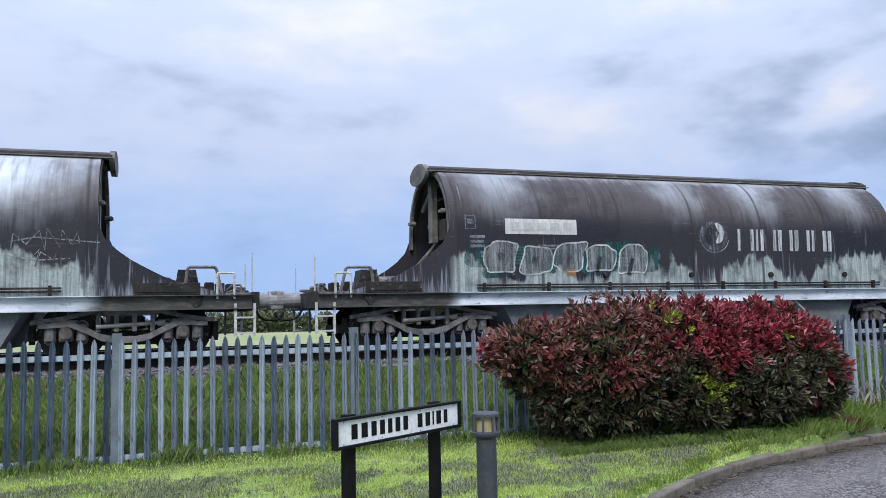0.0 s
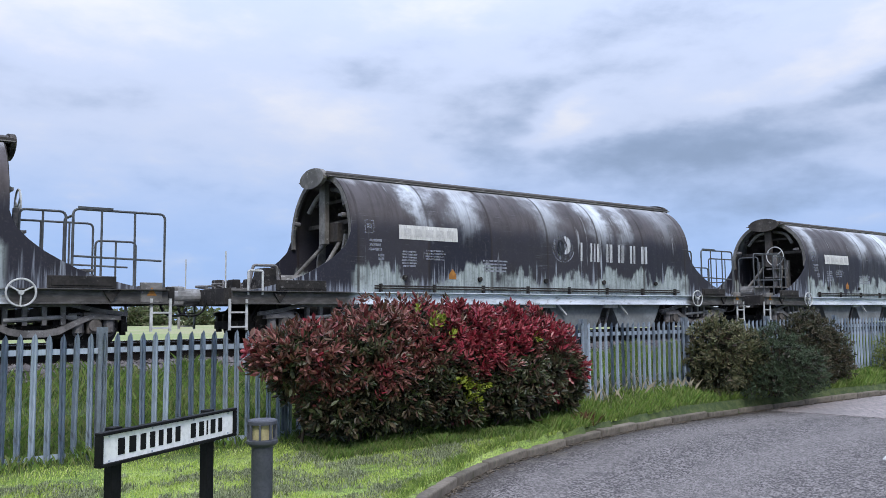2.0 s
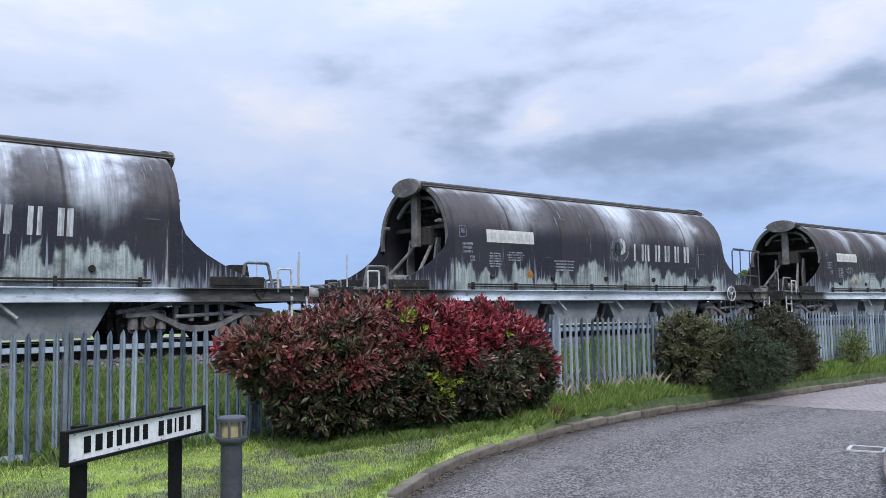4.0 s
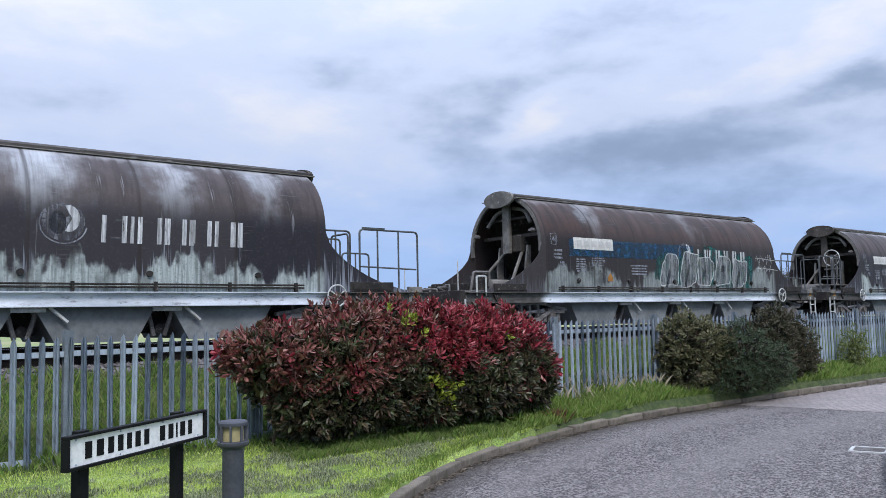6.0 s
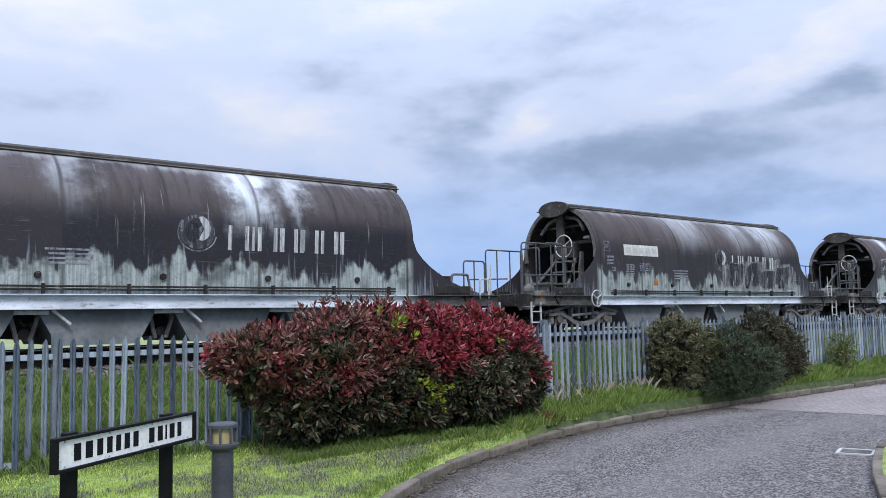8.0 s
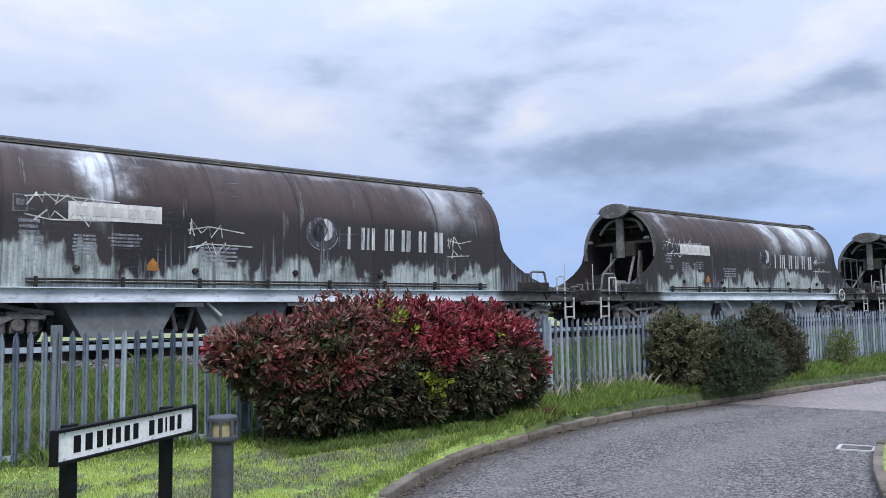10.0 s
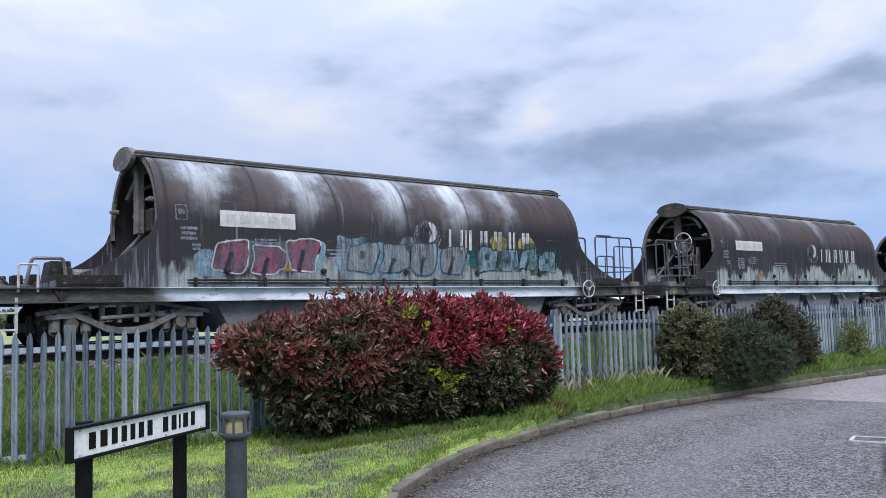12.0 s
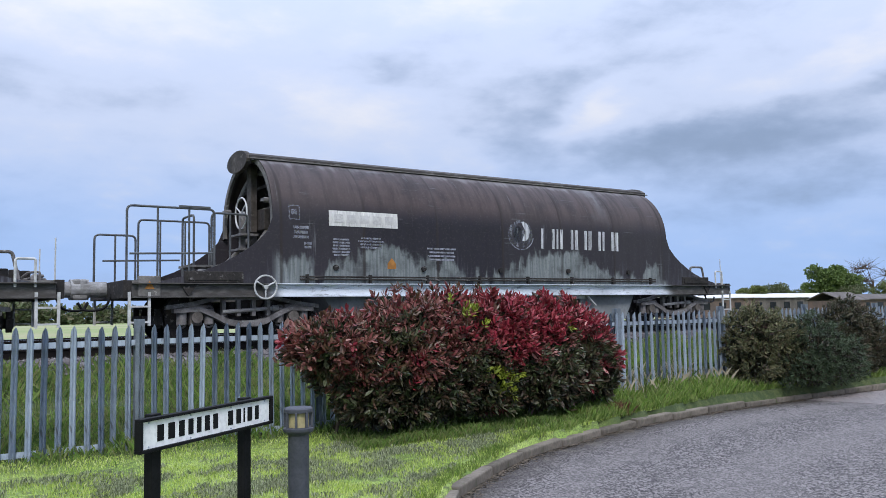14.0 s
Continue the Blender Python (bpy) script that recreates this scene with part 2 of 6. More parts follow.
def ground_material():
    m = bpy.data.materials.new("rough_grass_soil")
    m.use_nodes = True
    g = Graph(m.node_tree)
    p = g.node("ShaderNodeNewGeometry").outputs["Position"]
    x, y, _ = g.split(p)
    n1, n2, n3 = g.noise(p, 0.9, 5.0), g.noise(p, 7.0, 6.0, 0.65), g.noise(p, 60.0, 3.0)
    c = g.mix(g.step(n1, 0.35, 0.65), (0.19, 0.29, 0.05), (0.36, 0.46, 0.11))
    c = g.mix(g.step(n2, 0.48, 0.66, 0.0, 0.85), c, (0.095, 0.11, 0.045))
    c = g.mix(g.step(n3, 0.4, 0.65, 0.0, 0.75), c, (0.04, 0.065, 0.015))
    wild = g.math("MAXIMUM", g.step(y, 9.0, 9.7), g.math("MULTIPLY", g.step(x, 7.4, 9.2), g.step(y, 7.6, 8.4)))
    c = g.mix(wild, c, g.mix(g.step(n2, 0.4, 0.65), (0.030, 0.050, 0.012), (0.070, 0.090, 0.028)))
    far = g.mix(g.step(g.noise(p, 0.04, 3.0), 0.4, 0.6), (0.22, 0.27, 0.10), (0.30, 0.29, 0.16))
    c = g.mix(g.step(y, 24.0, 30.0), c, far)
    b = g.node("ShaderNodeBsdfPrincipled", Base_Color=c, Roughness=0.9)
    h = g.node("ShaderNodeBump", Strength=0.6, Distance=0.03, Height=g.math("ADD", n2, n3))
    g.t.links.new(h.outputs[0], b.inputs["Normal"])
    g.t.links.new(b.outputs[0], g.node("ShaderNodeOutputMaterial").inputs[0])
    return m


def asphalt_material():
    """Worn asphalt: pale chippings in dark binder, a dark unworn strip by the kerb, pale wheel tracks along it (attribute kerb_distance)."""
    m = bpy.data.materials.new("worn_asphalt")
    m.use_nodes = True
    g = Graph(m.node_tree)
    p = g.node("ShaderNodeNewGeometry").outputs["Position"]
    at = g.node("ShaderNodeAttribute")
    at.attribute_name = "kerb_distance"
    off = at.outputs["Fac"]
    v = g.node("ShaderNodeTexVoronoi", Vector=p, Scale=62.0)
    big = g.node("ShaderNodeTexVoronoi", Vector=p, Scale=40.0)
    n1, n2, n3 = g.noise(p, 0.55, 5.0, 0.6), g.noise(p, 30.0, 4.0, 0.7), g.noise(p, 2.6, 6.0, 0.65)
    grey = g.node("ShaderNodeRGBToBW", i0=v.outputs["Color"]).outputs[0]
    coarse = g.node("ShaderNodeRGBToBW", i0=big.outputs["Color"]).outputs[0]
    c = g.mix(g.step(grey, 0.35, 0.70), (0.038, 0.034, 0.034), (0.250, 0.228, 0.222))
    c = g.mix(g.step(coarse, 0.66, 0.78, 0.0, 0.6), c, (0.29, 0.27, 0.262))
    c = g.mix(g.step(coarse, 0.36, 0.26, 0.0, 0.6), c, (0.022, 0.020, 0.022))
    c = g.mix(g.step(n3, 0.50, 0.68, 0.0, 0.5), c, (0.055, 0.050, 0.052))
    track = g.math("ADD", off, g.math("MULTIPLY_ADD", n1, 1.6, -0.8))
    worn = g.math("MAXIMUM", g.math("MULTIPLY", g.step(track, 0.55, 0.8), g.step(track, 1.35, 0.95)), g.math("MULTIPLY", g.step(track, 1.9, 2.3), g.step(track, 3.3, 2.6)))
    c = g.mix(g.math("MULTIPLY", worn, 0.32), c, (0.20, 0.183, 0.178))
    dirt = g.math("ADD", off, g.math("MULTIPLY_ADD", n3, 0.5, -0.25))
    c = g.mix(g.step(dirt, 0.55, 0.15, 0.0, 0.7), c, g.mix(g.step(n3, 0.5, 0.64), (0.050, 0.043, 0.038), (0.13, 0.11, 0.085)))
    b = g.node("ShaderNodeBsdfPrincipled", Base_Color=c, Roughness=0.82, Specular_IOR_Level=0.35)
    h = g.node("ShaderNodeBump", Strength=0.8, Distance=0.012, Height=g.math("ADD", v.outputs["Distance"], n2))
    g.t.links.new(h.outputs[0], b.inputs["Normal"])
    g.t.links.new(b.outputs[0], g.node("ShaderNodeOutputMaterial").inputs[0])
    return m


def paving_material():
    m = bpy.data.materials.new("block_paving")
    m.use_nodes = True
    g = Graph(m.node_tree)
    p = g.node("ShaderNodeNewGeometry").outputs["Position"]
    br = g.node("ShaderNodeTexBrick", Vector=p, Color1=(0.30, 0.255, 0.245, 1), Color2=(0.23, 0.205, 0.20, 1), Mortar=(0.10, 0.095, 0.09, 1), Scale=1.0, Mortar_Size=0.006, Brick_Width=0.2, Row_Height=0.1)
    c = g.mix(g.step(g.noise(p, 0.8, 5.0), 0.4, 0.7, 0.0, 0.5), br.outputs[0], (0.15, 0.14, 0.14))
    b = g.node("ShaderNodeBsdfPrincipled", Base_Color=c, Roughness=0.85)
    h = g.node("ShaderNodeBump", Strength=0.5, Distance=0.006, Height=g.math("SUBTRACT", 1.0, br.outputs[1]))
    g.t.links.new(h.outputs[0], b.inputs["Normal"])
    g.t.links.new(b.outputs[0], g.node("ShaderNodeOutputMaterial").inputs[0])
    return m


M_GROUND, M_ROAD, M_PAVING = ground_material(), asphalt_material(), paving_material()
M_KERB = material("lichened_concrete", (0.19, 0.163, 0.132), (0.10, 0.088, 0.072), 0.9, scale=2.5, bump=0.6, spots=(0.075, 0.08, 0.045), vary=0.3)
M_STONE = material("ballast_stone", (0.17, 0.16, 0.16), (0.09, 0.08, 0.085), 0.9, scale=3.0, bump=0.4, spots=(0.26, 0.25, 0.25))
# sleepers, bed and rail sides: shade under the train is in their dark colours
M_SLEEPER = material("sleeper_concrete", (0.075, 0.070, 0.064), None, 0.9, scale=5.0)
M_BED = material("shaded_ballast", (0.050, 0.045, 0.042), (0.028, 0.026, 0.025), 0.9, scale=4.0, bump=0.5)
M_RAIL = material("shaded_rusty_rail_side", (0.012, 0.009, 0.008), None, 0.7, 0.3, scale=9.0)
M_RAILTOP = material("polished_rail_head", (0.62, 0.62, 0.64), (0.5, 0.5, 0.52), 0.22, 1.0, scale=12.0, bump=0.02)
M_GALV = material("galvanised_steel", (0.40, 0.46, 0.54), (0.30, 0.355, 0.43), 0.5, 0.1, scale=4.0, bump=0.06, stretch=(1, 1, 0.35), spots=(0.19, 0.21, 0.23), vary=0.22)
M_POST = material("galvanised_post", (0.17, 0.20, 0.235), (0.12, 0.14, 0.165), 0.6, 0.1, scale=4.0, bump=0.06)


def solebar_material():
    m = bpy.data.materials.new("clay_stained_solebar")
    m.use_nodes = True
    g = Graph(m.node_tree)
    co = g.node("ShaderNodeTexCoord").outputs["Object"]
    r = g.node("ShaderNodeObjectInfo").outputs["Random"]
    x, y, z = g.split(co)
    p = g.combine(g.math("MULTIPLY_ADD", r, 40.0, x), y, g.math("MULTIPLY", z, 3.0))
    n1, n2, n3 = g.noise(p, 0.9, 5.0, 0.6), g.noise(p, 5.0, 5.0, 0.65), g.noise(p, 30.0, 3.0)
    c = g.mix(g.step(n1, 0.35, 0.65), (0.66, 0.70, 0.76), (0.42, 0.46, 0.51))
    c = g.mix(g.step(n2, 0.55, 0.70, 0.0, 0.8), c, (0.15, 0.15, 0.16))
    c = g.mix(g.step(n3, 0.5, 0.75, 0.0, 0.3), c, (0.2, 0.2, 0.2))
    grime = g.mix(g.step(n2, 0.4, 0.7), (0.045, 0.040, 0.037), (0.10, 0.095, 0.09))
    c = g.mix(g.step(g.math("ADD", g.math("ABSOLUTE", x), g.math("MULTIPLY", n1, 0.8)), 5.45, 5.9), c, grime)
    b = g.node("ShaderNodeBsdfPrincipled", Base_Color=c, Roughness=0.62)
    h = g.node("ShaderNodeBump", Strength=0.15, Distance=0.02, Height=n2)
    g.t.links.new(h.outputs[0], b.inputs["Normal"])
    g.t.links.new(b.outputs[0], g.node("ShaderNodeOutputMaterial").inputs[0])
    return m


M_SOLE = solebar_material()
M_DARK = material("grimy_underframe", (0.036, 0.032, 0.030), (0.017, 0.016, 0.016), 0.85, scale=3.0, bump=0.2, spots=(0.14, 0.13, 0.125), vary=0.3)
M_FRAME = material("bogie_steel", (0.19, 0.18, 0.18), (0.085, 0.08, 0.078), 0.75, scale=3.5, bump=0.2, spots=(0.26, 0.26, 0.26))
M_CHUTE = material("dusty_chute", (0.20, 0.215, 0.225), (0.14, 0.15, 0.155), 0.8, scale=1.5, bump=0.1, vary=0.2)
M_HOOD = material("weathered_hood", (0.075, 0.068, 0.066), (0.038, 0.034, 0.034), 0.75, scale=1.2, bump=0.15, spots=(0.17, 0.165, 0.165), stretch=(0.6, 2, 2))
M_AXLE = material("dusty_axlebox", (0.15, 0.135, 0.125), (0.08, 0.07, 0.062), 0.85, scale=6.0, bump=0.2)
M_CAVITY = material("rusty_bulkhead", (0.085, 0.074, 0.067), (0.038, 0.034, 0.032), 0.85, scale=2.0, bump=0.2, spots=(0.14, 0.13, 0.12))
M_STRUT = material("clay_dusted_strut", (0.20, 0.19, 0.18), (0.10, 0.095, 0.09), 0.8, scale=3.0, bump=0.15, spots=(0.34, 0.33, 0.32))
M_RAILING = material("painted_railing", (0.055, 0.06, 0.068), (0.10, 0.105, 0.11), 0.6, scale=8.0, bump=0.05)
M_PALE = material("dirty_white_steel", (0.55, 0.56, 0.56), (0.38, 0.38, 0.37), 0.6, scale=8.0, bump=0.05)
M_MARK = material("worn_white_marking", (0.58, 0.59, 0.62), (0.36, 0.37, 0.40), 0.6, scale=2.5, bump=0.03, spots=(0.20, 0.20, 0.22), stretch=(3, 1, 0.6), worn=0.6)
M_LETTER = material("white_lettering_paint", (0.66, 0.67, 0.70), (0.46, 0.47, 0.50), 0.6, scale=2.0, bump=0.03, spots=(0.22, 0.22, 0.24), stretch=(3, 1, 0.6), worn=0.5)
M_PANEL = material("off_white_panel_paint", (0.70, 0.69, 0.67), (0.56, 0.55, 0.54), 0.6, scale=2.0, bump=0.03, spots=(0.40, 0.39, 0.38), stretch=(3, 1, 0.6), worn=0.15)
M_GHOST = material("faded_emblem_haze", (0.20, 0.21, 0.24), (0.09, 0.09, 0.11), 0.6, scale=2.2, bump=0.03, stretch=(1.5, 1, 1.5), worn=0.85)
M_FAINT = material("faint_panel_print", (0.50, 0.49, 0.49), (0.42, 0.41, 0.41), 0.6, scale=3.0, bump=0.02)
M_SMALL = material("faded_small_print", (0.30, 0.31, 0.36), (0.20, 0.21, 0.25), 0.6, scale=4.0, bump=0.02, worn=0.55)
M_ORANGE = material("orange_warning", (0.45, 0.20, 0.05), None, 0.6)
M_SPRAY_DARK = material("dark_spray", (0.03, 0.035, 0.045), None, 0.6, scale=3.0, bump=0.02, worn=0.7)
M_HYD = material("hydraulic_cylinder", (0.30, 0.30, 0.30), (0.16, 0.155, 0.15), 0.6, scale=5.0, bump=0.1)
M_BLACK = material("black_sign_enamel", (0.006, 0.0065, 0.007), (0.009, 0.009, 0.010), 0.6, scale=5.0, bump=0.03, gloss=0.12)
M_WHITE = material("white_sign_enamel", (0.80, 0.80, 0.80), (0.74, 0.74, 0.74), 0.35, scale=3.0, bump=0.02)
M_BOLLARD = material("grey_bollard_paint", (0.080, 0.084, 0.102), (0.060, 0.064, 0.078), 0.5, scale=6.0, bump=0.05)
M_LENS = material("yellowed_lamp_lens", (0.42, 0.36, 0.20), (0.30, 0.26, 0.15), 0.35, scale=8.0, bump=0.05)
M_DEBRIS = material("gutter_dirt", (0.16, 0.13, 0.10), (0.08, 0.07, 0.055), 0.95, scale=9.0, bump=0.3)
M_BARK = material("bark", (0.10, 0.075, 0.055), None, 0.9, scale=8.0, bump=0.5)

# ---------------------------------------------------------------- mesh tools


def part(name, bm, mat, parent=None, label="", smooth=False):
    me = bpy.data.meshes.new(name)
    bm.normal_update()
    bm.to_mesh(me)
    bm.free()
    for mm in mat if isinstance(mat, (list, tuple)) else (mat,):
        me.materials.append(mm)
    if smooth:
        me.shade_smooth()
    ob = new(name, me)
    if parent:
        ob.parent = parent
    return tagged(ob, label)


def pydata(name, verts, faces, mat, parent=None, label=""):
    me = bpy.data.meshes.new(name)
    me.from_pydata(verts, [], faces)
    me.materials.append(mat)
    ob = new(name, me)
    if parent:
        ob.parent = parent
    return tagged(ob, label)


def bx(bm, c, s, rot=None, bevel=0.0):
    """A box of size s round c."""
    m = Matrix.Translation(c) @ (rot or Matrix()) @ Matrix.Diagonal((*s, 1))
    r = bmesh.ops.create_cube(bm, size=1.0, matrix=m)
    if bevel:
        es = list({e for v in r["verts"] for e in v.link_edges})
        bmesh.ops.bevel(bm, geom=es, offset=bevel, segments=2, affect="EDGES", profile=0.5)


def rod(bm, a, b, r, n=8, r2=None):
    a, b = Vector(a), Vector(b)
    d = b - a
    m = Matrix.Translation((a + b) / 2) @ d.to_track_quat("Z", "Y").to_matrix().to_4x4()
    bmesh.ops.create_cone(bm, cap_ends=True, segments=n, radius1=r, radius2=r if r2 is None else r2, depth=d.length, matrix=m)


def pipe(bm, pts, r, n=6):
    """A bent tube through the points."""
    pts = [Vector(p) for p in pts]
    rings = []
    for i, p in enumerate(pts):
        d = (pts[min(i + 1, len(pts) - 1)] - pts[max(i - 1, 0)]).normalized()
        q = d.to_track_quat("Z", "Y")
        rings.append([bm.verts.new(p + q @ Vector((math.cos(k * 6.2832 / n) * r, math.sin(k * 6.2832 / n) * r, 0))) for k in range(n)])
    for a, b in zip(rings, rings[1:]):
        best = min(range(n), key=lambda s: sum((a[k].co - b[(k + s) % n].co).length for k in range(n)))
        for k in range(n):
            bm.faces.new((a[k], a[(k + 1) % n], b[(k + 1 + best) % n], b[(k + best) % n]))
    bm.faces.new(rings[0][::-1]), bm.faces.new(rings[-1])


def rounded(pts, r=0.12, n=4):
    """Corner points of a bent bar, rounded off."""
    pts = [Vector(p) for p in pts]
    out = [pts[0]]
    for a, b, c in zip(pts, pts[1:], pts[2:]):
        p, q = b + (a - b).normalized() * min(r, (a - b).length * 0.45), b + (c - b).normalized() * min(r, (c - b).length * 0.45)
        out += [p.lerp(b, t).lerp(b.lerp(q, t), t) for t in (k / n for k in range(n + 1))]
    return out + [pts[-1]]


def prism(bm, poly, y0, y1):
    """The outline poly (x, z) drawn out from y0 to y1."""
    a = [bm.verts.new((x, y0, z)) for x, z in poly]
    b = [bm.verts.new((x, y1, z)) for x, z in poly]
    n = len(poly)
    bm.faces.new(a), bm.faces.new(b[::-1])
    for i in range(n):
        bm.faces.new((a[i], b[i], b[(i + 1) % n], a[(i + 1) % n]))


def ring(bm, c, radius, r, axis="Y", n=24, m=6):
    """A torus."""
    c = Vector(c)
    rows = []
    for i in range(n):
        a = i * 6.28319 / n
        row = []
        for k in range(m):
            b = k * 6.28319 / m
            u, v, w = (radius + r * math.cos(b)) * math.cos(a), r * math.sin(b), (radius + r * math.cos(b)) * math.sin(a)
            row.append(bm.verts.new(c + Vector((u, v, w) if axis == "Y" else (v, u, w))))
        rows.append(row)
    for i in range(n):
        for k in range(m):
            bm.faces.new((rows[i][k], rows[i][(k + 1) % m], rows[(i + 1) % n][(k + 1) % m], rows[(i + 1) % n][k]))


def handwheel(name, c, radius, parent, axis="Y"):
    bm = bmesh.new()
    ring(bm, c, radius, 0.017, axis)
    c = Vector(c)
    for k in range(3):
        a = 0.5 + k * 2.0944
        u, w = radius * math.cos(a), radius * math.sin(a)
        rod(bm, c, c + Vector((u, 0, w) if axis == "Y" else (0, u, w)), 0.014, 6)
    rod(bm, c + Vector((0, 0.06, 0) if axis == "Y" else (0.06, 0, 0)), c - Vector((0, 0.03, 0) if axis == "Y" else (0.03, 0, 0)), 0.04, 8)
    return part(name, bm, M_PALE, parent, "white spoked steel hand wheel")


# ---------------------------------------------------------------- the lie of the land
KERB = [(2.2, -30), (2.3, 0), (2.7, 3.2), (3.35, 4.95), (4.28, 6.25), (5.07, 6.88), (6.55, 7.76), (7.42, 8.02), (8.87, 8.47), (10.9, 8.8), (13.4, 8.92), (16.4, 8.88), (20.7, 8.85), (32, 8.8), (70, 8.8)]
ISLAND = [(6.8, -20), (6.75, 0), (7.05, 2.2), (7.45, 3.0), (8.07, 3.5), (9.14, 4.02), (9.76, 4.28), (10.66, 4.63), (11.5, 4.82), (15, 5.1), (30, 5.3), (60, 5.3)]
FENCE_Y, TRACK_Y, RAIL_Z = 9.7, 15.35, 1.18


def smooth_line(pts, step):
    """The line through the points, rounded and cut into even steps."""
    p = [Vector((*q, 0)) for q in pts]
    fine = []
    for i in range(len(p) - 1):
        a, b, c, d = p[max(i - 1, 0)], p[i], p[i + 1], p[min(i + 2, len(p) - 1)]
        k = max(2, int((c - b).length / 0.1))
        ta, tb = (c - a) * 0.5, (d - b) * 0.5
        if (c - b).length > 8:
            ta = tb = c - b
        for j in range(k):
            t = j / k
            fine.append(b * (2 * t**3 - 3 * t**2 + 1) + ta * (t**3 - 2 * t**2 + t) + c * (-2 * t**3 + 3 * t**2) + tb * (t**3 - t**2))
    fine.append(p[-1])
    out, run = [fine[0]], 0.0
    for a, b in zip(fine, fine[1:]):
        run += (b - a).length
        if run >= step:
            out.append(b)
            run = 0.0
    return out


KERB_LINE, ISLAND_LINE = smooth_line(KERB, 0.3), smooth_line(ISLAND, 0.3)
KERB_ARR = np.array([(p.x, p.y) for p in KERB_LINE])


def off_kerb(x, y, arr=KERB_ARR):
    """Distance from the kerb's face, positive on the lawn."""
    d = arr - (x, y)
    i = int((d * d).sum(1).argmin())
    a, b = arr[max(i - 1, 0)], arr[min(i + 1, len(arr) - 1)]
    t = (b - a) / np.hypot(*(b - a))
    return t[0] * (y - arr[i][1]) - t[1] * (x - arr[i][0])


def lie(x, y):
    """Height of the ground away from the road."""
    z = float(np.interp(y, [-60, 4, 7, 9.2, 9.9, 11, 13.2, 13.8, 21.5, 22.5, 26, 200, 3000], [0, 0, 0.02, 0.12, 0.22, 0.42, 0.86, 0.9, 0.9, 0.8, 0.35, 0.2, -6]))
    if 3 < y < 13:
        z += 0.03 * noise.noise((x * 0.6, y * 0.6, 0)) + 0.012 * noise.noise((x * 3, y * 3, 5))
        z += 0.13 * max(0.0, min(1.0, (x - 8.5) / 3)) * max(0.0, min(1.0, (y - 8.9) / 0.6)) * max(0.0, min(1.0, (12.5 - y) / 2))
    return z


def ground():
    xs = sorted({*np.arange(-6, 24, 0.15).round(3), *np.arange(24, 60, 1.0), *[-3000, -900, -300, -120, -60, -30, -18, -12, -9], *[70, 90, 130, 250, 500, 1200, 3000]})
    ys = sorted({*np.arange(3, 14, 0.15).round(3), *np.arange(14, 30, 1.0), *[-3000, -500, -100, -40, -20, -10, -5, -2, 0, 1.5], *[34, 45, 70, 120, 200, 400, 900, 1600, 3000]})
    verts, faces = [], []
    for y in ys:
        for x in xs:
            road = -31 < y < 9.2 and 2.0 < x < 69 and off_kerb(x, y) < 0.07
            verts.append((x, y, -0.3 if road else lie(x, y)))
    w = len(xs)
    for j in range(len(ys) - 1):
        for i in range(w - 1):
            a = j * w + i
            faces.append((a, a + 1, a + w + 1, a + w))
    ob = pydata("ground", verts, faces, M_GROUND)
    ob.data.shade_smooth()
    tagged(ob, "mown lawn rising to rough grass bank and flat fields", "ground", kind="structure")


ground()


def road():
    xs = sorted({*np.arange(2, 18, 0.2).round(2), *np.arange(18, 70, 2.0)})
    ys = sorted({*np.arange(2, 9.01, 0.2).round(2), *np.arange(-30, 2, 1.5)})
    verts = [(x, y, -0.1 + 0.008 * noise.noise((x * 0.3, y * 0.3, 0))) for y in ys for x in xs]
    w = len(xs)
    ob = pydata("road", verts, [(j * w + i, j * w + i + 1, (j + 1) * w + i + 1, (j + 1) * w + i) for j in range(len(ys) - 1) for i in range(w - 1)], M_ROAD)
    ob.data.shade_smooth()
    away = ob.data.attributes.new("kerb_distance", "FLOAT", "POINT")
    for k, (x, y, _) in enumerate(verts):
        away.data[k].value = max(0.0, -off_kerb(x, y))
    tagged(ob, "worn grey asphalt residential road curving away", "road", kind="structure")
    bm = bmesh.new()
    prism(bm, [(14.1, -0.5), (62, -0.5), (62, -0.086), (14.1, -0.086)], 4.9, 8.9)
    for v in bm.verts:
        if v.co.x < 15:
            v.co.x += (8.9 - v.co.y) * 0.22
    bmesh.ops.recalc_face_normals(bm, faces=bm.faces[:])
    tagged(part("block_paving", bm, M_PAVING), "pinkish grey block paving beyond the asphalt", "paving", kind="structure")
    # far verge inside the opposite kerb
    bm = bmesh.new()
    pts = [p for p in ISLAND_LINE if p.y > -19]
    inner = [bm.verts.new((p.x + 0.05, p.y - 0.1, 0.0)) for p in pts]
    low = [bm.verts.new((max(p.x, 7.2) + 0.05, -19.5, 0.0)) for p in pts]
    for i in range(len(pts) - 1):
        bm.faces.new((inner[i], low[i], low[i + 1], inner[i + 1]))
    tagged(part("verge", bm, M_GROUND), "grass verge inside the opposite kerb", "verge", kind="structure")


road()


